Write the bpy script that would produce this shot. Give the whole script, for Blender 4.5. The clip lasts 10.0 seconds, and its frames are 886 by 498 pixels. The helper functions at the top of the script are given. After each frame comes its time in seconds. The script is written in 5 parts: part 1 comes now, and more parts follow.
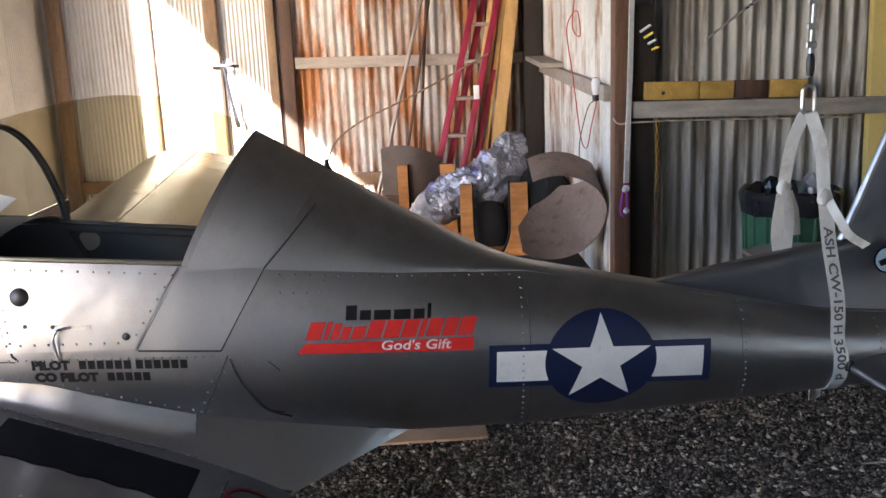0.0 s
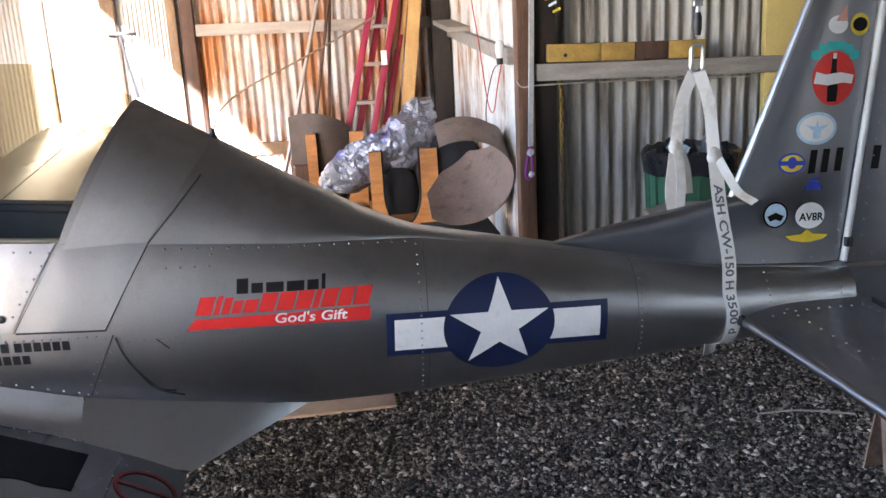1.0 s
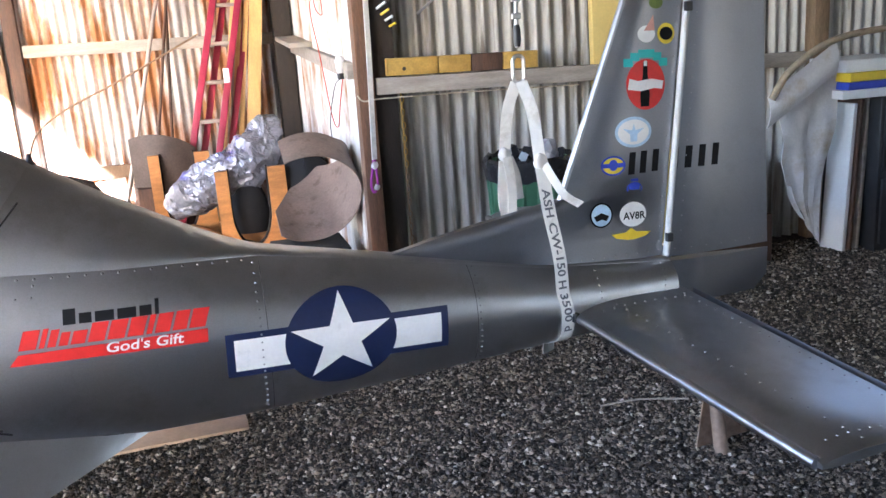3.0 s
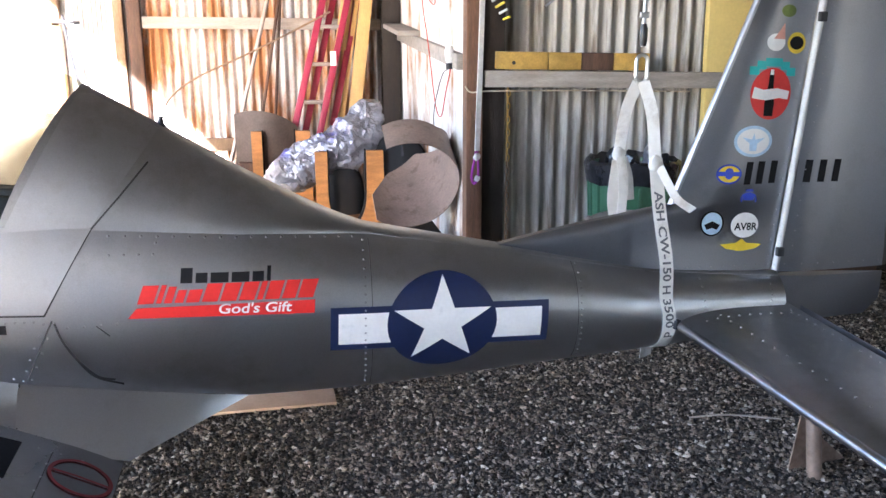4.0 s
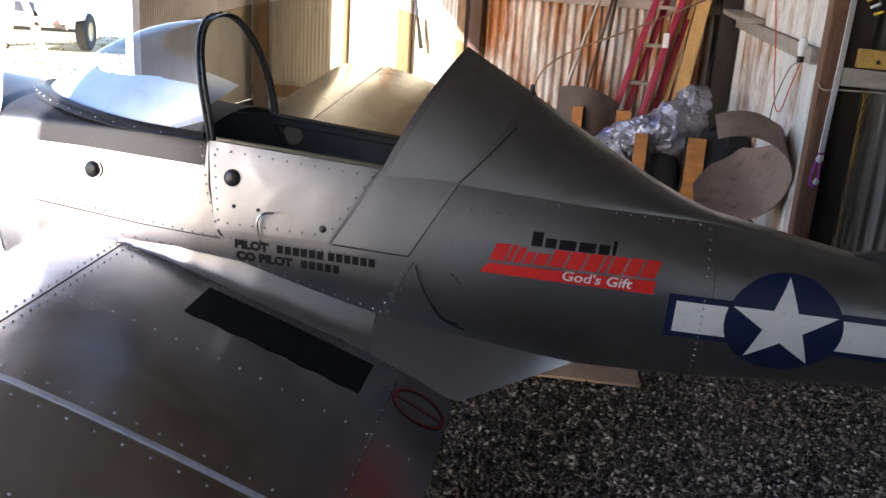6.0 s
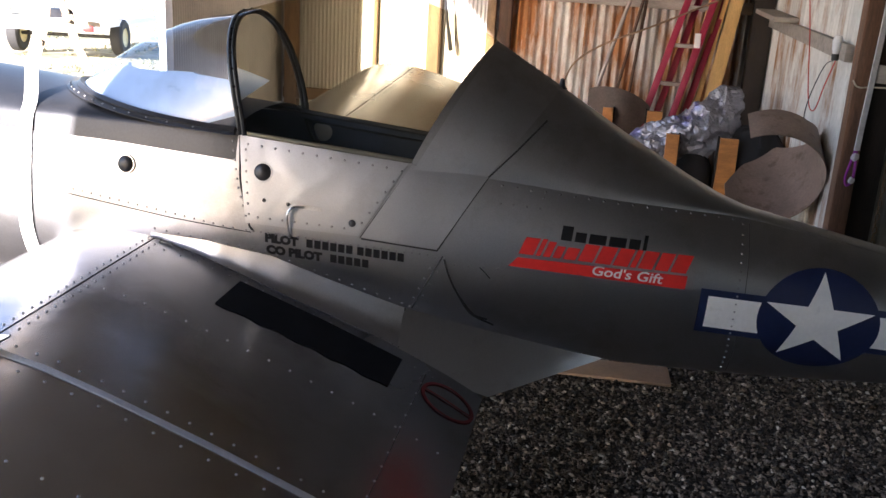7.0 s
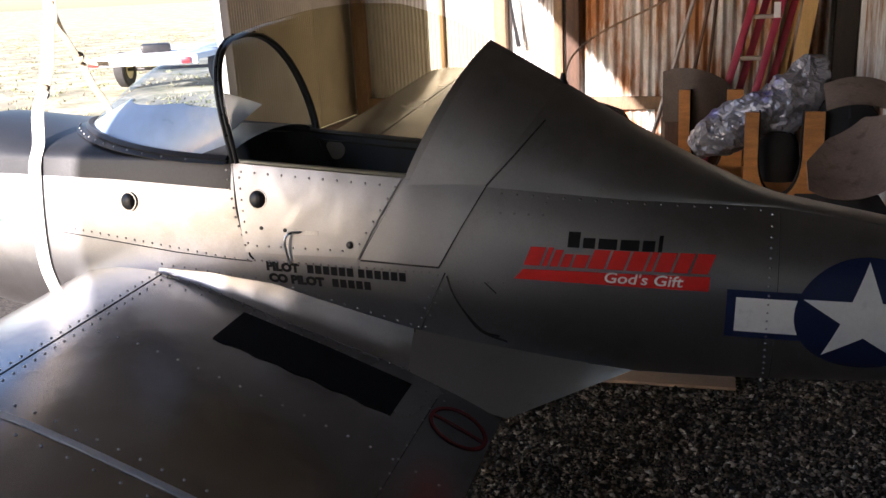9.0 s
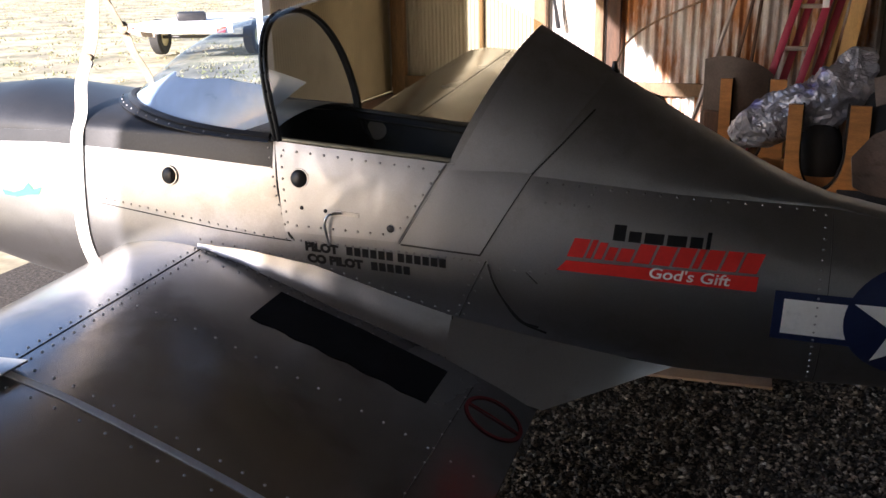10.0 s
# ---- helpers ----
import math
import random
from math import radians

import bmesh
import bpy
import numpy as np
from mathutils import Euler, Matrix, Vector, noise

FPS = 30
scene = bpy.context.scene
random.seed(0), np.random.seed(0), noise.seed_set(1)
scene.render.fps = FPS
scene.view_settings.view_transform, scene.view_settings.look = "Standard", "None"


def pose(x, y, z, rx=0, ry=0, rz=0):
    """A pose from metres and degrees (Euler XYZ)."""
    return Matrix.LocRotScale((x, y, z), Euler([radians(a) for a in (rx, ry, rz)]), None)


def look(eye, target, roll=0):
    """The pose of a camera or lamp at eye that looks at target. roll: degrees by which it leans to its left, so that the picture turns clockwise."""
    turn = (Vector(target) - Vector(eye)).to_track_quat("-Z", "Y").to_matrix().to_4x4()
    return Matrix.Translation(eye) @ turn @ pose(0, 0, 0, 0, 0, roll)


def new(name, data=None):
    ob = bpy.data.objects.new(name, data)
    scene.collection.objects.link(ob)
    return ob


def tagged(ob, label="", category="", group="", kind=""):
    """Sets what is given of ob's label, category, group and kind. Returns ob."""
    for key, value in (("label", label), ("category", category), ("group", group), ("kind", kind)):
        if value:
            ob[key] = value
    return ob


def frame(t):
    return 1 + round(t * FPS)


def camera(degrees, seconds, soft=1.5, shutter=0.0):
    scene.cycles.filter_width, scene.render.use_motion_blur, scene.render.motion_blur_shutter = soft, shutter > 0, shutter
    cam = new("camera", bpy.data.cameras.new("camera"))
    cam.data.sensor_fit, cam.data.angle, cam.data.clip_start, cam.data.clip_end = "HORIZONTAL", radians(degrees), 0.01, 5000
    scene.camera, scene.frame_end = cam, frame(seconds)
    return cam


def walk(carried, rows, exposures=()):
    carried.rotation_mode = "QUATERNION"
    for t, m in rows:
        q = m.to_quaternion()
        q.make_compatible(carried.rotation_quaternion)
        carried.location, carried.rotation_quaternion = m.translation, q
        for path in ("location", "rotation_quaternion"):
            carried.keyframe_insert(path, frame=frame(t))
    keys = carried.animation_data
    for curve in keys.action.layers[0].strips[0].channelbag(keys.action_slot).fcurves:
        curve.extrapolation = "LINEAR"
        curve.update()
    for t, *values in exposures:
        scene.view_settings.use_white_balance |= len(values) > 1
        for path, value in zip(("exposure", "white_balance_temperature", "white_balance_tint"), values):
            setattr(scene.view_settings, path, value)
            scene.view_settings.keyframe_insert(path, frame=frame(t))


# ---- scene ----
cam = camera(53.0, 10.0)
PATH = [
    (0, (-0.066, 0.035, 1.501), (-0.023, 1.986, 1.064), -2.3),
    (0.5, (0.01, 0.048, 1.497), (0.146, 1.986, 1.021), -2.3),
    (1, (0.016, 0.069, 1.486), (0.226, 1.991, 0.971), -2.9),
    (1.5, (0.065, 0.045, 1.499), (0.331, 1.954, 0.965), -3.3),
    (2, (0.107, 0.014, 1.48), (0.52, 1.897, 0.947), -4.0),
    (2.2, (0.133, 0.023, 1.488), (0.596, 1.893, 0.952), -4.1),
    (3.3, (0.059, 0.037, 1.479), (0.581, 1.903, 0.984), -3.5),
    (3.5, (0.039, 0.049, 1.467), (0.532, 1.921, 0.963), -1.9),
    (4, (-0.002, 0.036, 1.467), (0.339, 1.942, 0.964), -0.1),
    (4.5, (-0.052, 0.005, 1.478), (0.194, 1.929, 0.99), 1.4),
    (5, (-0.118, 0.02, 1.466), (-0.059, 1.949, 0.943), 2.6),
    (5.5, (-0.176, 0.007, 1.471), (-0.32, 1.923, 0.918), 3.6),
    (6, (-0.198, -0.005, 1.466), (-0.465, 1.893, 0.897), 3.8),
    (7.3, (-0.191, -0.009, 1.431), (-0.564, 1.875, 0.874), 2.2),
    (7.5, (-0.114, 0.041, 1.446), (-0.53, 1.906, 0.858), 0.5),
    (8, (0.038, 0.134, 1.467), (-0.417, 1.992, 0.882), -1.3),
    (8.5, (0.082, 0.182, 1.469), (-0.457, 2.03, 0.927), -2.5),
    (9, (0.086, 0.208, 1.443), (-0.512, 2.031, 0.878), -3.1),
    (9.5, (0.069, 0.225, 1.433), (-0.534, 2.026, 0.806), -2.1),
    (10, (0.032, 0.231, 1.458), (-0.615, 2.022, 0.847), -1.3),
]
EXPOSURES = [(0, 3.5, 5800, 20), (0.5, 3.85, 5800, 20), (1, 4.1, 5700, 20), (2, 4.5, 5600, 20), (3.5, 4.65, 5600, 20), (4.5, 4.5, 5600, 20), (5, 3.9, 5650, 20), (5.5, 3.3, 5700, 20), (6.2, 3.0, 5800, 20), (7.5, 2.65, 6050, 22), (8, 2.5, 6100, 22), (8.5, 2.15, 6200, 22), (9, 2.1, 6200, 22), (9.3, 2.55, 6150, 22), (9.7, 2.6, 6150, 22), (10, 2.0, 6200, 22)]
walk(cam, [(t, look(eye, target, roll)) for t, eye, target, roll in PATH], EXPOSURES)

# ---- light ----
SUN_ELEV, SUN_FROM = 17.6, Vector((-0.33, -1.0, 0))
world = bpy.data.worlds.new("sky")
scene.world = world
world.use_nodes = True
wn = world.node_tree.nodes
sky = wn.new("ShaderNodeTexSky")
sky.sky_type, sky.sun_disc = "NISHITA", False
sky.sun_elevation = radians(SUN_ELEV)
sky.sun_rotation = math.atan2(SUN_FROM.x, SUN_FROM.y)
world.node_tree.links.new(sky.outputs[0], wn["Background"].inputs[0])
wn["Background"].inputs[1].default_value = 0.10
sun = new("sun", bpy.data.lights.new("sun", "SUN"))
sun.data.energy, sun.data.angle, sun.data.color = 5.0, radians(0.5), (1.0, 0.93, 0.82)
toward = Vector((SUN_FROM.x, SUN_FROM.y, 0)).normalized() * math.cos(radians(SUN_ELEV)) + Vector((0, 0, math.sin(radians(SUN_ELEV))))
sun.matrix_world = look(toward * 30, (0, 0, 0))


# ---- materials ----
def material(name, base, rough=0.6, metal=0.0, var=0.2, scale=6.0, bump=0.15, fine=80.0, stain=None, stain_scale=3.0, stain_at=0.55, stretch=(1, 1, 1), rand=0.0, spec=0.5, dent=0.0):
    """A surface with grain at two scales, optional stains of a second colour and a random shift per piece."""
    m = bpy.data.materials.new(name)
    m.use_nodes = True
    nt = m.node_tree
    n, l = nt.nodes, nt.links
    b = n["Principled BSDF"]
    b.inputs["Metallic"].default_value = metal
    b.inputs["Specular IOR Level"].default_value = spec
    tc = n.new("ShaderNodeTexCoord")
    mp = n.new("ShaderNodeMapping")
    mp.inputs["Scale"].default_value = stretch
    l.new(tc.outputs["Object"], mp.inputs[0])
    vec = mp.outputs[0]
    if rand:
        info = n.new("ShaderNodeObjectInfo")
        add = n.new("ShaderNodeVectorMath")
        add.operation = "MULTIPLY_ADD"
        l.new(info.outputs["Random"], add.inputs[0])
        add.inputs[1].default_value = (17, 31, 23)
        l.new(mp.outputs[0], add.inputs[2])
        vec = add.outputs[0]
    big = n.new("ShaderNodeTexNoise")
    big.inputs["Scale"].default_value, big.inputs["Detail"].default_value = scale, 6
    small = n.new("ShaderNodeTexNoise")
    small.inputs["Scale"].default_value, small.inputs["Detail"].default_value = fine, 4
    l.new(vec, big.inputs[0]), l.new(vec, small.inputs[0])
    ramp = n.new("ShaderNodeMapRange")
    ramp.inputs[1].default_value, ramp.inputs[2].default_value = 0.3, 0.7
    ramp.inputs[3].default_value, ramp.inputs[4].default_value = 1 - var, 1 + var
    l.new(big.outputs[0], ramp.inputs[0])
    ramp2 = n.new("ShaderNodeMapRange")
    ramp2.inputs[1].default_value, ramp2.inputs[2].default_value = 0.3, 0.7
    ramp2.inputs[3].default_value, ramp2.inputs[4].default_value = 1 - var * 0.6, 1 + var * 0.6
    l.new(small.outputs[0], ramp2.inputs[0])
    mul = n.new("ShaderNodeMath")
    mul.operation = "MULTIPLY"
    l.new(ramp.outputs[0], mul.inputs[0]), l.new(ramp2.outputs[0], mul.inputs[1])
    if rand:
        r3 = n.new("ShaderNodeMapRange")
        r3.inputs[3].default_value, r3.inputs[4].default_value = 1 - rand, 1 + rand
        l.new(info.outputs["Random"], r3.inputs[0])
        mul2 = n.new("ShaderNodeMath")
        mul2.operation = "MULTIPLY"
        l.new(mul.outputs[0], mul2.inputs[0]), l.new(r3.outputs[0], mul2.inputs[1])
        mul = mul2
    sc = n.new("ShaderNodeVectorMath")
    sc.operation = "SCALE"
    sc.inputs[0].default_value = base
    l.new(mul.outputs[0], sc.inputs["Scale"])
    col = sc.outputs[0]
    if stain:
        st = n.new("ShaderNodeTexNoise")
        st.inputs["Scale"].default_value, st.inputs["Detail"].default_value, st.inputs["Roughness"].default_value = stain_scale, 8, 0.65
        l.new(vec, st.inputs[0])
        sr = n.new("ShaderNodeMapRange")
        sr.inputs[1].default_value, sr.inputs[2].default_value = stain_at - 0.06, stain_at + 0.08
        l.new(st.outputs[0], sr.inputs[0])
        mix = n.new("ShaderNodeMix")
        mix.data_type = "RGBA"
        l.new(sr.outputs[0], mix.inputs["Factor"])
        l.new(col, mix.inputs["A"])
        sc2 = n.new("ShaderNodeVectorMath")
        sc2.operation = "SCALE"
        sc2.inputs[0].default_value = stain
        l.new(mul.outputs[0], sc2.inputs["Scale"])
        l.new(sc2.outputs[0], mix.inputs["B"])
        col = mix.outputs["Result"]
    l.new(col, b.inputs["Base Color"])
    rr = n.new("ShaderNodeMapRange")
    rr.inputs[1].default_value, rr.inputs[2].default_value = 0.3, 0.7
    rr.inputs[3].default_value, rr.inputs[4].default_value = max(0.03, rough - 0.1 * rough), min(1, rough + 0.12 * rough)
    l.new(big.outputs[0], rr.inputs[0]), l.new(rr.outputs[0], b.inputs["Roughness"])
    if bump:
        bp = n.new("ShaderNodeBump")
        bp.inputs["Strength"].default_value, bp.inputs["Distance"].default_value = bump, 0.01
        l.new(small.outputs[0], bp.inputs["Height"]), l.new(bp.outputs[0], b.inputs["Normal"])
        if dent:
            wave = n.new("ShaderNodeTexNoise")
            wave.inputs["Scale"].default_value, wave.inputs["Detail"].default_value = 7.0, 2
            l.new(vec, wave.inputs[0])
            bp2 = n.new("ShaderNodeBump")
            bp2.inputs["Strength"].default_value, bp2.inputs["Distance"].default_value = dent, 0.02
            l.new(wave.outputs[0], bp2.inputs["Height"]), l.new(bp2.outputs[0], bp.inputs["Normal"])
    return m


def glass_material(name, tint, gloss=0.5):
    m = bpy.data.materials.new(name)
    m.use_nodes = True
    n, l = m.node_tree.nodes, m.node_tree.links
    n.remove(n["Principled BSDF"])
    tr, gl, mx, fc, pw = (n.new("ShaderNode" + k) for k in ("BsdfTransparent", "BsdfGlossy", "MixShader", "LayerWeight", "Math"))
    tr.inputs[0].default_value = (*tint, 1)
    gl.inputs["Roughness"].default_value = 0.03
    pw.operation = "POWER"
    pw.inputs[1].default_value = 4.0
    mr = n.new("ShaderNodeMapRange")
    mr.inputs[3].default_value, mr.inputs[4].default_value = 0.04, gloss
    fc.inputs[0].default_value = 0.5
    l.new(fc.outputs["Facing"], pw.inputs[0]), l.new(pw.outputs[0], mr.inputs[0]), l.new(mr.outputs[0], mx.inputs[0])
    l.new(tr.outputs[0], mx.inputs[1]), l.new(gl.outputs[0], mx.inputs[2])
    l.new(mx.outputs[0], n["Material Output"].inputs[0])
    return m


ALU = material("brushed_aluminium", (0.47, 0.475, 0.49), 0.35, 1.0, 0.10, 2.5, 0.03, 260, stain=(0.39, 0.385, 0.385), stain_scale=5, stain_at=0.58, dent=0.18)
ALU_PANEL = material("bright_aluminium_panel", (0.52, 0.53, 0.55), 0.34, 1.0, 0.08, 3.0, 0.02, 260, stain=(0.45, 0.45, 0.46), stain_scale=7, stain_at=0.6, dent=0.22)
ALU_WING = material("dark_satin_aluminium_wing", (0.43, 0.435, 0.45), 0.25, 1.0, 0.10, 2.5, 0.02, 260, stain=(0.37, 0.365, 0.365), stain_scale=4, stain_at=0.57, dent=0.10)
ALU_FIN = material("grey_aluminium_tail", (0.29, 0.295, 0.32), 0.36, 1.0, 0.08, 2.0, 0.03, 240, stain=(0.26, 0.265, 0.285), stain_scale=6, stain_at=0.6, dent=0.06)
RIVET = material("rivet_metal", (0.36, 0.36, 0.37), 0.42, 1.0, 0.1, 30, 0, 200)
TAPE = material("grey_sealing_tape", (0.60, 0.60, 0.60), 0.5, 0.1, 0.1, 14, 0.05, 120)
SEAM = material("dark_seam", (0.03, 0.03, 0.03), 0.7, 0, 0.3, 20, 0, 80)
BLACK_PAINT = material("matt_black_paint", (0.02, 0.021, 0.024), 0.38, 0, 0.25, 5, 0.05, 150)
INTERIOR = material("dark_blue_lining", (0.060, 0.078, 0.11), 0.55, 0, 0.3, 7, 0.1, 120)
WALKWAY = material("black_grip_tape", (0.012, 0.012, 0.013), 0.95, 0, 0.35, 12, 0.6, 500, spec=0.1)
NAVY = material("navy_vinyl", (0.012, 0.020, 0.065), 0.35, 0, 0.12, 10, 0, 100)
WHITE_VINYL = material("white_vinyl", (0.78, 0.78, 0.77), 0.35, 0, 0.05, 12, 0, 100, stain=(0.6, 0.6, 0.6), stain_scale=14, stain_at=0.66)
RED_VINYL = material("red_vinyl", (0.62, 0.025, 0.02), 0.35, 0, 0.08, 12, 0, 100)
BLACK_VINYL = material("black_vinyl", (0.010, 0.010, 0.011), 0.75, 0, 0.1, 12, 0, 100, spec=0.15)
YELLOW = material("yellow_vinyl", (0.75, 0.55, 0.03), 0.4, 0, 0.08, 12, 0, 100)
TEAL = material("teal_vinyl", (0.03, 0.42, 0.42), 0.4, 0, 0.08, 12, 0, 100)
PALE_BLUE = material("pale_blue_vinyl", (0.45, 0.62, 0.78), 0.4, 0, 0.1, 25, 0, 100)
BLUE = material("blue_vinyl", (0.04, 0.07, 0.45), 0.4, 0, 0.08, 12, 0, 100)
DARK_RED = material("dark_red_paint", (0.20, 0.02, 0.025), 0.45, 0, 0.15, 12, 0, 100)
GLASS = glass_material("canopy_plexiglass", (0.80, 0.765, 0.635), 0.15)
CLEAR = glass_material("windscreen_plexiglass", (0.80, 0.86, 0.94), 0.60)
WEBBING = material("white_webbing", (0.72, 0.70, 0.66), 0.8, 0, 0.08, 30, 0.3, 600, stain=(0.5, 0.46, 0.4), stain_scale=9, stain_at=0.6)
TAN_WEB = material("tan_webbing", (0.42, 0.34, 0.24), 0.8, 0, 0.12, 30, 0.3, 600)
PRINT = material("grey_print", (0.12, 0.12, 0.13), 0.7, 0, 0.15, 40, 0, 200)
STEEL = material("zinc_steel", (0.6, 0.6, 0.6), 0.3, 1.0, 0.15, 20, 0.05, 200)
IRON_BACK = material("galvanised_sheet_rusting", (0.60, 0.58, 0.55), 0.6, 0.15, 0.2, 5, 0.1, 60, stain=(0.34, 0.15, 0.055), stain_scale=2.6, stain_at=0.49, stretch=(1.6, 1.6, 0.45), rand=0.22)
IRON_FINE = material("pale_galvanised_ribbed_sheet", (0.62, 0.61, 0.60), 0.5, 0.3, 0.10, 5, 0.05, 60, stain=(0.45, 0.38, 0.30), stain_scale=2.2, stain_at=0.64, stretch=(2, 2, 0.4), rand=0.06)
IRON_SIDE = material("galvanised_sheet_weathered", (0.40, 0.385, 0.355), 0.5, 0.3, 0.15, 6, 0.08, 70, stain=(0.14, 0.115, 0.09), stain_scale=3.6, stain_at=0.57, stretch=(3.5, 3.5, 0.35), rand=0.1)
IRON_WHITE = material("whitewashed_sheet", (0.66, 0.64, 0.60), 0.65, 0.05, 0.15, 5, 0.08, 60, stain=(0.33, 0.17, 0.08), stain_scale=2.4, stain_at=0.57, stretch=(1.4, 1.4, 0.4), rand=0.15)
IRON_TAN = material("beige_painted_sheet", (0.56, 0.50, 0.38), 0.6, 0.05, 0.1, 5, 0.05, 60, rand=0.08)
IRON_DARK = material("dull_sheet_wall", (0.46, 0.46, 0.47), 0.7, 0.1, 0.25, 4, 0.08, 60, stain=(0.25, 0.2, 0.17), stain_scale=1.8, stain_at=0.6, stretch=(1.5, 1.5, 0.5))
POST = material("red_brown_post", (0.15, 0.075, 0.042), 0.7, 0, 0.35, 7, 0.3, 50, stretch=(4, 4, 0.5))
IRON_ROOF = material("roof_sheet", (0.12, 0.11, 0.10), 0.6, 0.2, 0.2, 5, 0.05, 60, stain=(0.13, 0.07, 0.04), stain_scale=1.5, stain_at=0.6)
WOOD_OLD = material("old_framing_timber", (0.26, 0.17, 0.10), 0.75, 0, 0.3, 6, 0.25, 60, stretch=(3, 3, 0.6), rand=0.2)
WOOD_DARK = material("dark_stained_post", (0.085, 0.045, 0.028), 0.7, 0, 0.35, 7, 0.3, 50, stretch=(4, 4, 0.5), rand=0.2)
# Near-black stands in for the shaded gaps at the posts.
GAP_DARK = material("gap_dark_timber", (0.028, 0.021, 0.017), 0.75, 0, 0.35, 7, 0.3, 50, stretch=(4, 4, 0.5))
WOOD_GREY = material("grey_weathered_girt", (0.33, 0.29, 0.25), 0.8, 0, 0.22, 7, 0.2, 60, stretch=(0.6, 3, 4))
WOOD_NEW = material("yellow_pine", (0.58, 0.37, 0.14), 0.6, 0, 0.15, 5, 0.12, 60, stretch=(4, 4, 0.5), rand=0.15)
WOOD_BLOCK = material("varnished_block", (0.48, 0.30, 0.07), 0.5, 0, 0.2, 14, 0.1, 90, rand=0.12)
WOOD_CRADLE = material("orange_plywood", (0.44, 0.185, 0.05), 0.6, 0, 0.2, 8, 0.12, 70, stretch=(1, 1, 4), rand=0.1)
CARDBOARD = material("bare_plywood_offcut", (0.44, 0.31, 0.22), 0.8, 0, 0.12, 9, 0.1, 80)
FELT = material("black_felt", (0.012, 0.012, 0.013), 0.95, 0, 0.2, 20, 0.3, 300)
YELLOW_BOARD = material("yellow_foam_board", (0.66, 0.50, 0.17), 0.7, 0, 0.08, 3, 0.05, 60)
FIBREGLASS = material("red_fibreglass", (0.28, 0.018, 0.05), 0.45, 0, 0.15, 8, 0.05, 100)
ALU_STEP = material("ladder_aluminium", (0.42, 0.38, 0.34), 0.45, 0.8, 0.1, 9, 0.05, 100)
RUST_SHEET = material("primered_sheet_metal", (0.23, 0.165, 0.128), 0.6, 0.1, 0.2, 6, 0.08, 70, stain=(0.12, 0.075, 0.05), stain_scale=9, stain_at=0.6)
FOIL = material("silver_tarpaulin", (0.30, 0.30, 0.335), 0.35, 0.5, 0.25, 9, 0.1, 40, stain=(0.13, 0.11, 0.34), stain_scale=4, stain_at=0.62)
BIN_GREEN = material("green_plastic", (0.05, 0.14, 0.075), 0.5, 0, 0.12, 8, 0.03, 100)
BAG = material("black_bin_liner", (0.02, 0.02, 0.023), 0.25, 0, 0.3, 12, 0.3, 40)
WHITE_CLOTH = material("white_sheet", (0.66, 0.64, 0.64), 0.8, 0, 0.08, 5, 0.1, 70, stain=(0.46, 0.38, 0.28), stain_scale=3, stain_at=0.62)
WHITE_PAPER = material("white_paper", (0.75, 0.75, 0.75), 0.7, 0, 0.04, 8, 0, 60)
BLUE_SHEET = material("blue_plastic_sheet", (0.42, 0.54, 0.74), 0.3, 0, 0.12, 7, 0.1, 20, stain=(0.66, 0.70, 0.76), stain_scale=4, stain_at=0.55)
RUBBER = material("black_rubber", (0.025, 0.025, 0.025), 0.8, 0, 0.2, 30, 0.2, 90)
ROPE = material("white_rope", (0.7, 0.68, 0.66), 0.85, 0, 0.1, 60, 0.4, 500)
PURPLE = material("purple_cord", (0.30, 0.03, 0.28), 0.7, 0, 0.1, 60, 0.2, 300)
RED_CORD = material("red_cable", (0.5, 0.05, 0.03), 0.5, 0, 0.1, 40, 0, 200)
TWINE = material("pale_twine", (0.5, 0.43, 0.33), 0.9, 0, 0.15, 60, 0.4, 500)
HOSE = material("tan_hose", (0.33, 0.26, 0.18), 0.6, 0, 0.2, 25, 0.1, 90)
DARK_PLASTIC = material("dark_plastic", (0.02, 0.02, 0.022), 0.4, 0, 0.2, 20, 0.05, 100)
GRAVEL_BED = material("gravel_bed", (0.095, 0.080, 0.066), 0.9, 0, 0.5, 40, 0.9, 180, stain=(0.03, 0.025, 0.02), stain_scale=70, stain_at=0.5)
GRASS = material("dry_grass_ground", (0.44, 0.385, 0.26), 0.95, 0, 0.4, 0.7, 0.4, 9, stain=(0.21, 0.205, 0.11), stain_scale=1.1, stain_at=0.55)


def stone_material():
    m = material("gravel_stone", (0.15, 0.135, 0.12), 0.85, 0, 0.2, 60, 0.2, 300)
    n, l = m.node_tree.nodes, m.node_tree.links
    geo = n.new("ShaderNodeNewGeometry")
    ramp = n.new("ShaderNodeValToRGB")
    el = ramp.color_ramp.elements
    el[0].position, el[0].color = 0.0, (0.018, 0.015, 0.013, 1)
    el[1].position, el[1].color = 1.0, (0.62, 0.55, 0.45, 1)
    for p, c in ((0.25, (0.05, 0.039, 0.030, 1)), (0.6, (0.155, 0.121, 0.090, 1)), (0.9, (0.34, 0.272, 0.205, 1))):
        el.new(p).color = c
    l.new(geo.outputs["Random Per Island"], ramp.inputs[0])
    l.new(ramp.outputs[0], n["Principled BSDF"].inputs["Base Color"])
    return m


STONE = stone_material()


# ---- mesh tools ----
def part(name, bm, mat, parent=None, label="", smooth=True):
    """Links a bmesh as one mesh object, under a thing or a part."""
    me = bpy.data.meshes.new(name)
    bm.to_mesh(me)
    bm.free()
    me.materials.append(mat)
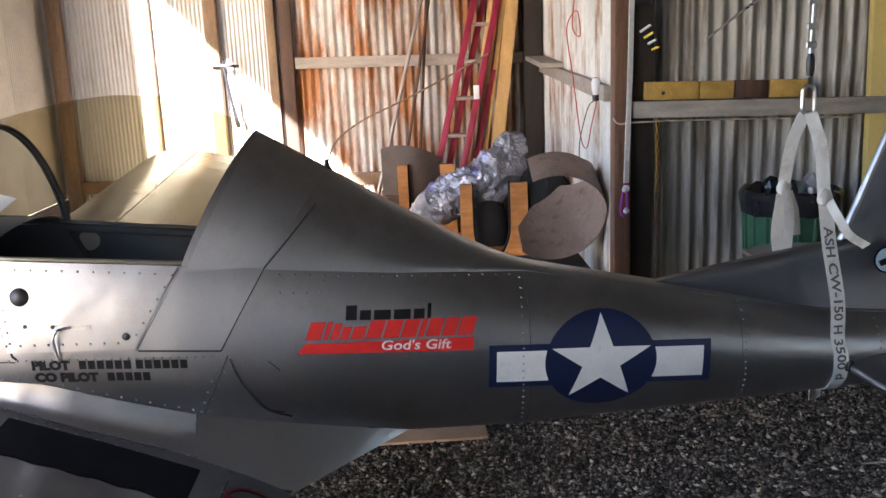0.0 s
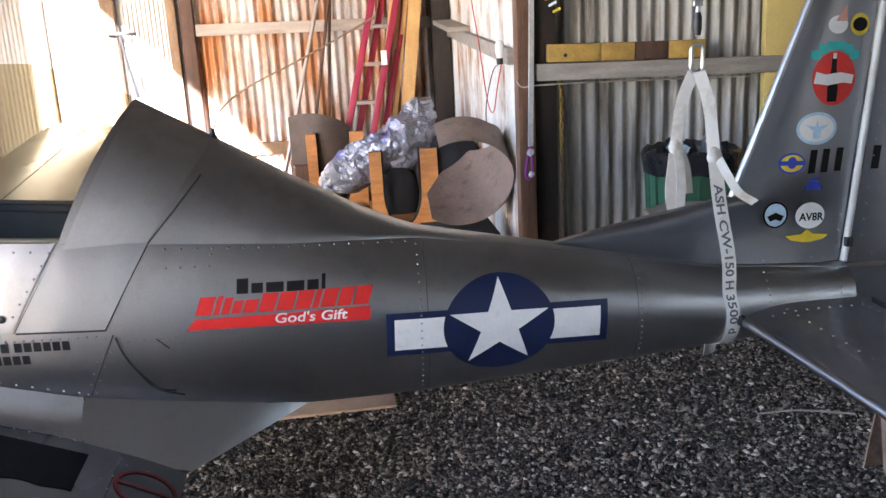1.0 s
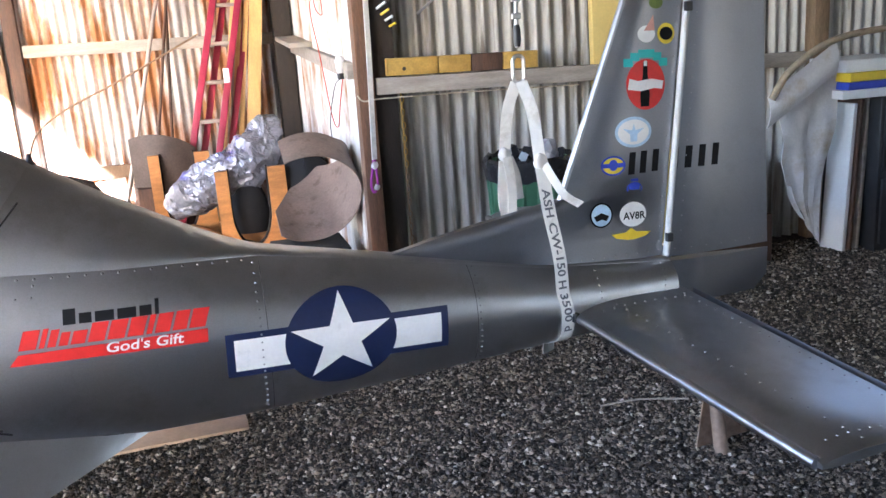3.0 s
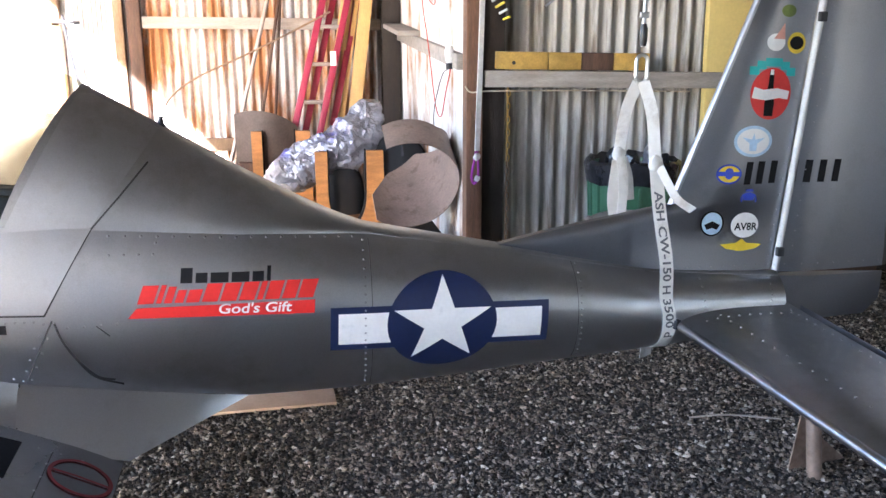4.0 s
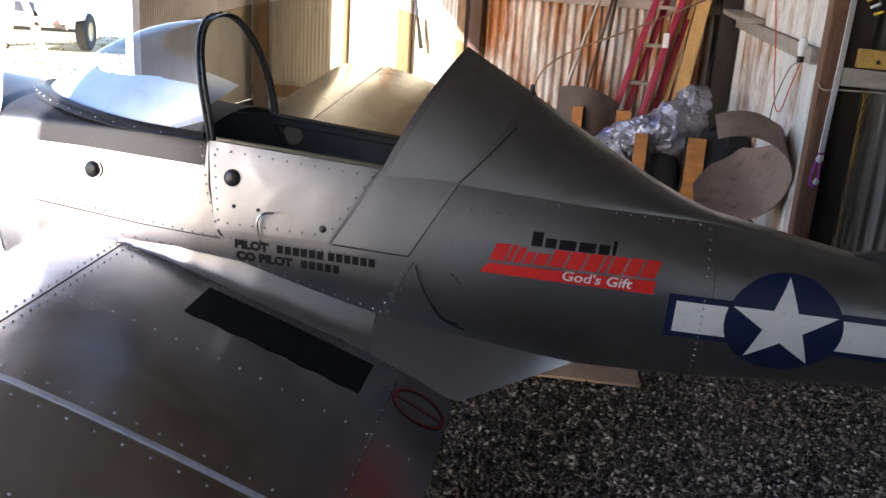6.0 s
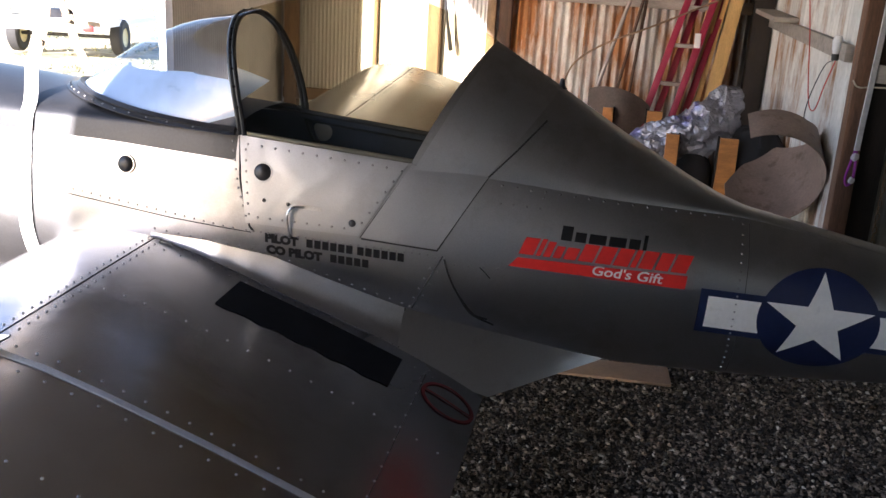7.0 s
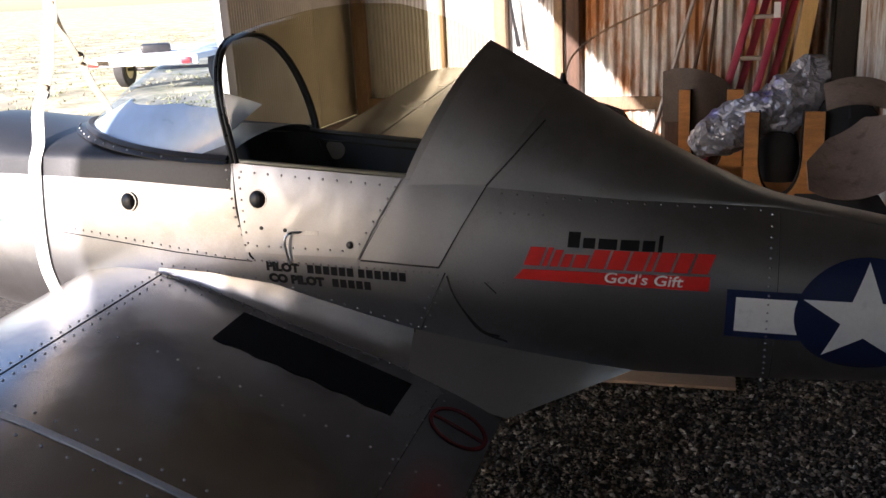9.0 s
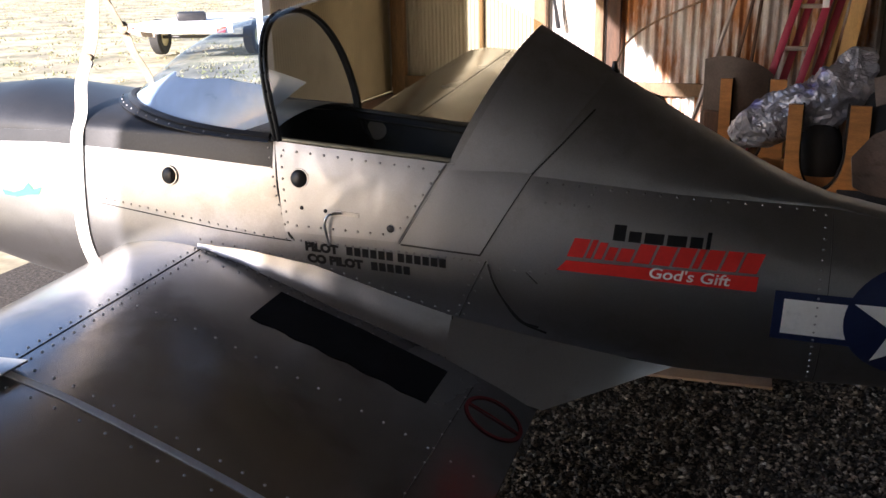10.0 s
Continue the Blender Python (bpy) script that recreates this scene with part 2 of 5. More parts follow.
    if smooth:
        for p in me.polygons:
            p.use_smooth = True
        me.set_sharp_from_angle(angle=radians(38))
    ob = new(name, me)
    if parent:
        ob.parent = parent
    return tagged(ob, label) if label else ob


def thing(name, label, category, group="", kind=""):
    return tagged(new(name), label, category, group, kind)


def grid(rows, closed_v=False, bm=None):
    """Quads over rows of points."""
    bm = bm or bmesh.new()
    vs = [[bm.verts.new(p) for p in r] for r in rows]
    for a, b in zip(vs, vs[1:]):
        k = len(a)
        for i in range(k if closed_v else k - 1):
            q = [a[i], a[(i + 1) % k], b[(i + 1) % k], b[i]]
            if len({v.co.to_tuple(6) for v in q}) >= 3:
                bm.faces.new(q)
    return bm


def solid(bm, t):
    """Gives an open sheet a thickness."""
    bmesh.ops.recalc_face_normals(bm, faces=bm.faces)
    bmesh.ops.solidify(bm, geom=bm.faces[:], thickness=t)
    return bm


def tidy(bm, dist=0.0004):
    bmesh.ops.remove_doubles(bm, verts=bm.verts, dist=dist)
    bmesh.ops.recalc_face_normals(bm, faces=bm.faces)
    return bm


def box(size, m=Matrix(), bevel=0.004, bm=None):
    """A box of that size with worn edges, at the pose m (its middle)."""
    tmp = bmesh.new()
    bmesh.ops.create_cube(tmp, size=1, matrix=Matrix.Diagonal((*size, 1)))
    if bevel:
        bmesh.ops.bevel(tmp, geom=tmp.edges[:], offset=min(bevel, min(size) * 0.3), segments=2, profile=0.5, affect="EDGES")
    bmesh.ops.transform(tmp, matrix=m, verts=tmp.verts)
    if bm is None:
        return tmp
    me = bpy.data.meshes.new("tmp")
    tmp.to_mesh(me)
    tmp.free()
    bm.from_mesh(me)
    bpy.data.meshes.remove(me)
    return bm


def between(a, b, w, d, bevel=0.004, bm=None):
    """A bar from a to b. Upright: w along x, d along y; lying: w its height, d its depth."""
    a, b = Vector(a), Vector(b)
    z = (b - a).normalized()
    x = Vector((1, 0, 0)) if abs(z.z) > 0.7 else Vector((0, 0, 1))
    x = (x - z * x.dot(z)).normalized()
    m = Matrix((x, z.cross(x), z)).transposed().to_4x4()
    return box((w, d, (b - a).length), Matrix.Translation((a + b) / 2) @ m, bevel, bm)


def tube(pts, r, seg=8, bm=None, caps=True):
    """A round bar along points; r a number or one per point."""
    pts = [Vector(p) for p in pts]
    rs = r if isinstance(r, (list, tuple)) else [r] * len(pts)
    rows, side = [], None
    for i, p in enumerate(pts):
        d = (pts[min(i + 1, len(pts) - 1)] - pts[max(i - 1, 0)]).normalized()
        if side is None:
            side = d.orthogonal().normalized()
        side = (side - d * side.dot(d)).normalized()
        up = d.cross(side)
        rows.append([p + (side * math.cos(a) + up * math.sin(a)) * rs[i] for a in (2 * math.pi * k / seg for k in range(seg))])
    bm = grid(rows, True, bm)
    if caps:
        bm.verts.ensure_lookup_table()
        k = len(bm.verts)
        n = len(rows) * seg
        bm.faces.new([bm.verts[k - n + j] for j in reversed(range(seg))])
        bm.faces.new([bm.verts[k - seg + j] for j in range(seg)])
    return bm


def spline(pts, n=10):
    """A smooth line through points."""
    pts = [Vector(p) for p in pts]
    ext = [pts[0] * 2 - pts[1]] + pts + [pts[-1] * 2 - pts[-2]]
    out = []
    for i in range(1, len(ext) - 2):
        a, b, c, d = ext[i - 1:i + 3]
        for k in range(n):
            t = k / n
            out.append(0.5 * (2 * b + (c - a) * t + (2 * a - 5 * b + 4 * c - d) * t * t + (3 * b - a - 3 * c + d) * t ** 3))
    return out + [pts[-1]]


def ribbon(pts, across, width, thick=0.002):
    """A strap along points; across: its width's direction, one or one per point."""
    pts = [Vector(p) for p in pts]
    ac = across if isinstance(across, list) else [across] * len(pts)
    rows = []
    for p, a in zip(pts, ac):
        a = Vector(a).normalized() * width / 2
        rows.append([p - a, p - a * 0.3, p + a * 0.3, p + a])
    return solid(grid(rows), thick)


def lathe(profile, seg=32, m=Matrix(), bm=None):
    """Turns (radius, z) pairs round the z axis."""
    rows = [[m @ Vector((r * math.cos(a), r * math.sin(a), z)) for a in (2 * math.pi * k / seg for k in range(seg))] for r, z in profile]
    return tidy(grid(rows, True, bm))


def lerp(a, b, t):
    return a + (b - a) * t


# ---- the shape of the fuselage ----
AXIS = 2.6
ST = np.array([
    # x, bottom, height of the widest line, half width, longeron height, half width there, deck top
    (-2.80, 0.64, 0.86, 0.17, 0.95, 0.155, 1.03),
    (-2.60, 0.54, 0.82, 0.22, 0.98, 0.195, 1.09),
    (-2.20, 0.46, 0.77, 0.268, 1.00, 0.238, 1.125),
    (-1.85, 0.43, 0.75, 0.290, 1.01, 0.258, 1.085),
    (-1.25, 0.41, 0.74, 0.305, 1.012, 0.268, 1.06),
    (-0.715, 0.40, 0.70, 0.285, 0.967, 0.242, 1.06),
    (-0.53, 0.395, 0.69, 0.274, 0.945, 0.225, 1.06),
    (-0.143, 0.378, 0.68, 0.245, 0.905, 0.178, 1.06),
    (0.10, 0.378, 0.662, 0.222, 0.882, 0.115, 1.0),
    (0.22, 0.382, 0.652, 0.210, 0.865, 0.062, 0.885),
    (0.44, 0.392, 0.630, 0.182, 0.827, 0.055, 0.838),
    (0.75, 0.412, 0.605, 0.150, 0.765, 0.045, 0.775),
    (1.10, 0.435, 0.575, 0.122, 0.697, 0.037, 0.706),
    (1.56, 0.470, 0.568, 0.085, 0.655, 0.025, 0.664)])
HUMP_X, HUMP_Z = (-0.78, -0.53, -0.364, -0.143, 0.05, 0.14, 0.22, 0.30), (1.446, 1.300, 1.203, 1.069, 0.961, 0.916, 0.885, 0.869)


def station(x):
    return [float(np.interp(x, ST[:, 0], ST[:, k])) for k in range(1, 7)]


def hump_top(x):
    return float(np.interp(x, HUMP_X, HUMP_Z)) if x < 0.30 else station(x)[5]


def hump_e(x):
    return float(np.interp(x, (-0.7, -0.1, 0.22), (1.35, 1.3, 1.0)))


def lower_half(x):
    """From the keel to the longeron, as (half width, height)."""
    zb, zm, w, zl, wl, zt = station(x)
    out = [(w * math.sin(a), zm - (zm - zb) * math.cos(a)) for a in np.linspace(0, math.pi / 2, 13)]
    th = math.acos(wl / w)
    hz = (zl - zm) / math.sin(th)
    return out + [(w * math.cos(a), zm + hz * math.sin(a)) for a in np.linspace(0, th, 10)[1:]]


def half_width(x, z):
    zb, zm, w, zl, wl, zt = station(x)
    if x > -0.75:
        zt = hump_top(x)
    if z < zm:
        return w * math.sqrt(max(0, 1 - ((zm - z) / (zm - zb)) ** 2))
    th = math.acos(wl / w)
    hz = (zl - zm) / math.sin(th)
    if z <= zl:
        return w * math.sqrt(max(0, 1 - ((z - zm) / hz) ** 2))
    e = hump_e(x) if x > -0.75 else 1.0
    s = min(1, (z - zl) / (zt - zl)) ** (1 / e)
    return wl * max(0.0, 1 - s * s) ** (e / 2)


def skin(x, z, off=0.0):
    """A point of the near side of the hull, lifted by off along its normal."""
    y = AXIS - half_width(x, z)
    if off:
        e = 0.004
        nx = -(half_width(x + e, z) - half_width(x - e, z)) / (2 * e)
        nz = -(half_width(x, z + e) - half_width(x, z - e)) / (2 * e)
        n = Vector((nx, -1, nz)).normalized()
        return Vector((x, y, z)) + n * off
    return Vector((x, y, z))


# ---- the hangar ----
BACK, SIDE_Y, RET_X, LEFT_X = 7.5, 4.74, 0.985, -3.05
DOOR_NEAR, DOOR_FAR, DOOR_TOP = -1.8, 5.5, 3.0
ROOF, FRONT, RIGHT = 3.4, -3.2, 5.2

ground = part("ground", grid([[(x, y, -0.03) for x in (-900, -60, -20, -4, 8, 900)] for y in (-900, -30, 0, 20, 80, 900)]), GRASS, smooth=False)
tagged(ground, "dry sunlit grass and bare earth outside the hangar", "ground", kind="structure")
floor = part("floor", grid([[(x, y, 0) for x in np.linspace(LEFT_X - 0.5, RIGHT + 0.4, 30)] for y in np.linspace(FRONT - 0.2, BACK + 0.2, 36)]), GRAVEL_BED, smooth=False)
tagged(floor, "dark grey crushed gravel hangar floor", "floor", kind="structure")


def corrugated(width, z0, z1, pitch=0.0762, amp=0.018, thick=0.0025, seg=8):
    """A sheet along x from 0 to width, its waves in y."""
    n = max(2, int(round(width / pitch * seg)))
    rows = []
    for z in (z0, (z0 + z1) / 2, z1):
        rows.append([(width * i / n, amp * math.sin(2 * math.pi * width * i / n / pitch), z) for i in range(n + 1)])
    bm = grid(rows)
    back = grid([[(x, y + thick, z) for x, y, z in reversed(r)] for r in rows], bm=bm)
    return back


def sheet_wall(name, start, angle, length, z0, z1, mat, label, pitch=0.0762, cover=0.686, lap=0.04, amp=0.018):
    """A wall of lapped sheets, each one a piece of it."""
    wall = thing(name, label, "wall", kind="structure")
    wall.matrix_world = pose(*start, 0, 0, angle)
    whole = bpy.data.meshes.new("sheet")
    bm = corrugated(cover + lap, z0, z1, pitch, amp)
    bm.to_mesh(whole)
    bm.free()
    whole.materials.append(mat)
    for p in whole.polygons:
        p.use_smooth = True
    k, x = 0, 0.0
    while x < length - 0.05:
        if x + cover + lap > length + 0.1:
            b2 = corrugated(length - x, z0, z1, pitch, amp)
            ob = part("sheet", b2, mat)
        else:
            ob = new("sheet", whole)
        ob.parent = wall
        ob.location = (x, 0.003 * (k % 2), 0)
        x += cover
        k += 1
    return wall


wall_back = sheet_wall("wall_back", (-1.12, BACK, 0), 0, RET_X + 1.12, 0, ROOF, IRON_BACK, "rust-streaked corrugated iron back wall of the hangar", 0.0686, 0.6174)
wall_back_left = sheet_wall("wall_back_left", (LEFT_X, BACK, 0), 0, -1.10 - LEFT_X, 0, ROOF, IRON_FINE, "finely ribbed pale galvanised back wall in the sun", 0.034, 0.646, 0.034, 0.0055)
# The side wall ends below the roof: unseen gap added to admit skylight.
wall_side = sheet_wall("wall_side", (RET_X + 0.03, SIDE_Y, 0), 0, RIGHT - RET_X, 0, 2.55, IRON_SIDE, "weathered grey corrugated iron wall behind the tail")
wall_return = sheet_wall("wall_return", (RET_X, BACK, 0), -90, BACK - SIDE_Y, 0, ROOF, IRON_WHITE, "whitewashed corrugated wall with rust patches", 0.0686, 0.6174)
wall_left = sheet_wall("wall_left", (LEFT_X, DOOR_FAR, 0), 90, BACK - DOOR_FAR, 0.40, ROOF, IRON_TAN, "beige painted finely ribbed wall beside the open doorway", 0.034, 0.646, 0.034, 0.0055)


def plain_wall(name, size, centre, mat, label, category="wall"):
    ob = part(name, box(size, pose(*centre), 0.01), mat, smooth=False)
    return tagged(ob, label, category, kind="structure")


# Invented board that fills the dark patch below the beige sheets.
plain_wall("wall_left_foot", (0.05, BACK - DOOR_FAR, 0.4), (LEFT_X + 0.03, (BACK + DOOR_FAR) / 2, 0.2), WOOD_DARK, "dark board added to fill the dark foot below the beige sheets")
plain_wall("wall_left_near", (0.1, DOOR_NEAR - FRONT, ROOF), (LEFT_X, (DOOR_NEAR + FRONT) / 2, ROOF / 2), IRON_DARK, "dull grey sheet wall beside the doorway")
plain_wall("wall_left_head", (0.1, DOOR_FAR - DOOR_NEAR, ROOF - DOOR_TOP), (LEFT_X, (DOOR_FAR + DOOR_NEAR) / 2, (ROOF + DOOR_TOP) / 2), IRON_DARK, "dull grey sheet wall over the doorway")
# Front wall, end wall and roof are unseen, added to shut out light.
plain_wall("wall_front", (RIGHT - LEFT_X + 0.2, 0.1, ROOF), ((RIGHT + LEFT_X) / 2, FRONT, ROOF / 2), IRON_DARK, "dull grey sheet wall added out of view to close the hangar")
# Opening out of view in the end wall, added to brighten the tail.
END_A, END_B, END_TOP = -2.85, -2.15, 2.0
plain_wall("wall_right", (0.1, SIDE_Y - END_B, ROOF), (RIGHT, (SIDE_Y + END_B) / 2, ROOF / 2), IRON_DARK, "dull grey sheet wall added out of view at the hangar's end")
plain_wall("wall_right_near", (0.1, END_A - FRONT, ROOF), (RIGHT, (END_A + FRONT) / 2, ROOF / 2), IRON_DARK, "dull grey sheet wall added out of view at the hangar's end")
plain_wall("wall_right_head", (0.1, END_B - END_A, ROOF - END_TOP), (RIGHT, (END_A + END_B) / 2, (ROOF + END_TOP) / 2), IRON_DARK, "dull grey sheet wall over an unseen opening added for light")
plain_wall("ceiling", (RIGHT - LEFT_X + 0.6, BACK - FRONT + 0.6, 0.06), ((RIGHT + LEFT_X) / 2, (BACK + FRONT) / 2, ROOF + 0.03), IRON_ROOF, "plain iron roof, out of view, closing the hangar above", "ceiling")


def timber(name, a, b, w, d, mat, label, category="timber"):
    return tagged(part(name, between(a, b, w, d, 0.004), mat), label, category, kind="structure")


for x, w, mt in ((-2.93, 0.11, WOOD_OLD), (-1.69, 0.10, WOOD_OLD), (-1.215, 0.07, WOOD_OLD), (-1.10, 0.10, WOOD_DARK)):
    timber("stud", (x, BACK - 0.06, 0), (x, BACK - 0.06, ROOF), w, 0.09, mt, "rough timber stud of the back wall")
timber("batten", (-2.20, BACK - 0.03, 0), (-2.20, BACK - 0.03, ROOF), 0.03, 0.04, WOOD_OLD, "thin batten on the ribbed wall")
timber("girt", (-1.04, BACK - 0.075, 1.44), (RET_X - 0.02, BACK - 0.075, 1.415), 0.09, 0.04, WOOD_GREY, "grey-brown timber girt across the back wall")
timber("girt", (LEFT_X + 0.05, BACK - 0.075, 0.50), (RET_X - 0.02, BACK - 0.075, 0.47), 0.10, 0.04, WOOD_OLD, "low timber girt across the back wall")
timber("corner_post", (RET_X - 0.10, BACK - 0.11, 0), (RET_X - 0.10, BACK - 0.11, ROOF), 0.15, 0.13, GAP_DARK, "timber corner post with the corner's shade in its colour")
timber("girt", (RET_X - 0.04, BACK - 0.2, 1.34), (RET_X - 0.04, SIDE_Y + 0.06, 1.24), 0.085, 0.04, WOOD_GREY, "weathered girt on the whitewashed wall")
timber("shelf_board", (RET_X - 0.09, BACK - 0.2, 1.41), (RET_X - 0.09, BACK - 1.1, 1.365), 0.035, 0.16, WOOD_GREY, "short board lying on the girt")
timber("post", (0.972, 4.60, 0), (0.972, 4.60, ROOF), 0.085, 0.10, POST, "rough brown timber post")
timber("post", (1.085, 4.66, 0), (1.085, 4.66, ROOF), 0.12, 0.10, GAP_DARK, "timber post coloured near-black for the shaded gap there")
timber("girt", (1.03, 4.575, 1.165), (3.6, 4.575, 1.115), 0.085, 0.04, WOOD_GREY, "grey weathered timber girt along the corrugated wall")
timber("stud", (3.75, 4.66, 0), (3.75, 4.66, ROOF), 0.10, 0.09, WOOD_OLD, "brown timber stud of the side wall")
timber("door_post", (LEFT_X, DOOR_FAR - 0.06, 0), (LEFT_X, DOOR_FAR - 0.06, ROOF), 0.05, 0.10, WHITE_PAPER, "white-painted door post")

# ---- the aeroplane ----
plane = thing("aeroplane", "small bare-aluminium homebuilt aeroplane hanging in two slings", "aeroplane")

xs = list(np.concatenate([np.linspace(-2.8, -1.25, 16), np.linspace(-1.2, 0.22, 30), np.linspace(0.28, 1.56, 26)]))
rows = []
for x in xs:
    h = lower_half(x)
    rows.append([(x, AXIS - w, z) for w, z in reversed(h)] + [(x, AXIS + w, z) for w, z in h[1:]])
part("lower_hull", tidy(grid(rows)), ALU, plane, "dull brushed aluminium hull skin")


def upper_rows(x0, x1, n, top, e_of, front=None, m=12):
    out = []
    for i in range(n + 1):
        row = []
        for k in range(2 * m + 1):
            a = math.pi * k / (2 * m)
            s = math.sin(a)
            xf = x0 if front is None else front(s)
            x = lerp(xf, x1, i / n)
            zb, zm, w, zl, wl, zt = station(x)
            e, t = e_of(x), top(x)
            c = math.cos(a)
            row.append((x, AXIS - math.copysign(wl * abs(c) ** e, c), zl + (t - zl) * s ** e))
        out.append(row)
    return out


def slant(s):
    """The raked front edge of the turtledeck."""
    return -0.715 + 0.185 * min(1, s ** 1.35)


part("turtledeck", tidy(grid(upper_rows(0, 0.30, 30, hump_top, hump_e, slant))), ALU, plane, "aluminium turtledeck fairing behind the cockpit")
part("tail_top", tidy(grid(upper_rows(0.30, 1.56, 26, lambda x: station(x)[5], lambda x: 1.0))), ALU, plane)
part("nose_deck", tidy(grid(upper_rows(-2.8, -1.22, 24, lambda x: station(x)[5], lambda x: 1.0))), BLACK_PAINT, plane, "matt black anti-glare deck")
nose = [[(-2.8 - 0.25 * s, AXIS + (y - AXIS) * math.sqrt(1 - s * s), 0.86 + (z - 0.86) * math.sqrt(1 - s * s)) for _, y, z in
         [rows[0][k] for k in range(len(rows[0]))] + [p for p in reversed(upper_rows(-2.8, -2.7, 1, lambda x: station(x)[5], lambda x: 1.0)[0][1:-1])]] for s in (0, 0.4, 0.7, 0.9, 0.995)]
part("nose_bowl", tidy(grid(nose, True)), ALU, plane)

# cockpit lining: two inner walls, floor and both bulkheads
inner = []
for x in np.linspace(-1.85, -0.55, 14):
    h = [(w - 0.014, z) for w, z in lower_half(x) if w > 0.1]
    h[-1] = (h[-1][0], h[-1][1] - 0.002)
    inner.append([(x, AXIS - w, z) for w, z in reversed(h)] + [(x, AXIS + w, z) for w, z in h])
part("cockpit_lining", grid(inner), INTERIOR, plane, "dark blue-black cockpit lining")


def bulkhead(x, top, mat, name):
    h = [(max(0, w - 0.016), z) for w, z in lower_half(x)]
    up = [p for p in upper_rows(x, x + 0.01, 1, top, lambda q: 1.2)[0]]
    bm = bmesh.new()
    pts = [(x, AXIS - w, z) for w, z in h[1:]] + [(px, AXIS + (py - AXIS) * 0.93, pz - 0.006) for px, py, pz in up[1:-1]] + [(x, AXIS + w, z) for w, z in reversed(h[1:])]
    bm.faces.new([bm.verts.new(p) for p in pts])
    return part(name, solid(bm, 0.006), mat, plane, smooth=False)


bulkhead(-1.46, lambda x: station(x)[5], INTERIOR, "instrument_panel")
bulkhead(-0.58, lambda x: 1.24, INTERIOR, "seat_bulkhead")
for sgn in (-1, 1):
    rail = [(x, AXIS + sgn * (station(x)[4] - 0.008), station(x)[3] + 0.003) for x in np.linspace(-1.22, -0.71, 12)]
    part("sill_rail", tube(rail, 0.009, 8), BLACK_PAINT if sgn > 0 else ALU_PANEL, plane)


part("lining_rivets", tube([(-1.2, AXIS + half_width(-1.2, 0.99) - 0.016, 0.985), (-0.74, AXIS + half_width(-0.74, 0.945) - 0.016, 0.945)], 0.004, 6), BLACK_PAINT, plane)
black_side = []
for x in np.linspace(-2.8, -1.212, 30):
    zl = station(x)[3]
    zb = float(np.interp(x, (-2.8, -2.0, -1.6, -1.21), (0.94, 0.970, 0.960, 0.938)))
    black_side.append([skin(x, lerp(zb, zl, q), 0.0012) for q in (0, 0.35, 0.7, 1)])
part("black_deck_edge", grid(black_side), BLACK_PAINT, plane)


# ---- canopy ----
def canopy_top(x):
    return float(np.interp(x, (-1.30, -1.2, -1.05, -0.92, -0.8, -0.65, -0.53), (1.335, 1.368, 1.400, 1.410, 1.398, 1.352, 1.302)))


def bow_point(a, grow=0.0):
    """The front hoop of the canopy, a from 0 (near sill) to pi."""
    c, s = math.cos(a), math.sin(a)
    x = -1.20 - 0.08 * s
    zb, zm, w, zl, wl, zt = station(x)
    return Vector((x, AXIS - math.copysign((wl + grow) * abs(c) ** 0.8, c), zl + (1.338 + grow - zl) * s ** 0.8))


rows_c = []
for i in range(25):
    u, row = i / 24, []
    for k in range(33):
        a = math.pi * k / 32
        c, s = math.cos(a), math.sin(a)
        x = lerp(-1.20 - 0.08 * s, slant(s), u)
        zb, zm, w, zl, wl, zt = station(x)
        e = lerp(0.8, 1.35, u ** 1.3)
        t = lerp(canopy_top(x), hump_top(max(x, -0.78)), u ** 4)
        row.append((x, AXIS - math.copysign((wl + 0.002) * abs(c) ** e, c), zl + (t + 0.002 - zl) * s ** e))
    rows_c.append(row)
canopy = part("canopy", tidy(grid(rows_c)), GLASS, plane, "blown tinted plexiglass canopy")
canopy.visible_shadow = False
arc = [math.pi * k / 40 for k in range(41)]
hoop = bmesh.new()
far_leg = [Vector((-1.178, AXIS + 0.256, 0.955)), Vector((-1.150, AXIS + 0.258, 0.895))]
for off in (-0.0065, 0.0065):
    tube([bow_point(a) + Vector((off, 0, 0)) for a in arc] + [p + Vector((off, 0, 0)) for p in far_leg], 0.0072, 8, hoop)
bow = part("canopy_bow", hoop, BLACK_PAINT, plane, "dark steel hoop at the front of the canopy")
for k in range(1, 20):
    a = math.pi * k / 20
    p = bow_point(a, 0.008)
    part("screw", lathe([(0, 0.003), (0.004, 0.002), (0.0045, 0)], 8, Matrix.Translation(p) @ (Vector((0, p.y - AXIS, p.z - 1.0))).to_track_quat("Z", "Y").to_matrix().to_4x4()), BLACK_VINYL, bow)

rows_w, foot = [], []
for k in range(33):
    a = math.pi * k / 32
    top_p = bow_point(a)
    c, s = math.cos(a), math.sin(a)
    xb = -1.22 - 0.62 * s ** 0.75
    zb, zm, w, zl, wl, zt = station(xb)
    f = min(0.9999, abs(c) ** 1.15)
    base = Vector((xb, AXIS - math.copysign(wl * f, c), zl + (zt - zl) * math.sqrt(1 - f * f) + 0.004))
    foot.append(base)
    rows_w.append([top_p.lerp(base, q) + Vector((0, 0, 0.05 * math.sin(math.pi * q) * s)) for q in np.linspace(0, 1, 9)])
screen = part("windscreen", tidy(grid(rows_w)), CLEAR, plane, "clear curved plexiglass windscreen")
screen.visible_shadow = False
film = []
for k in range(1, 15):
    foot_p, line = rows_w[k][8], []
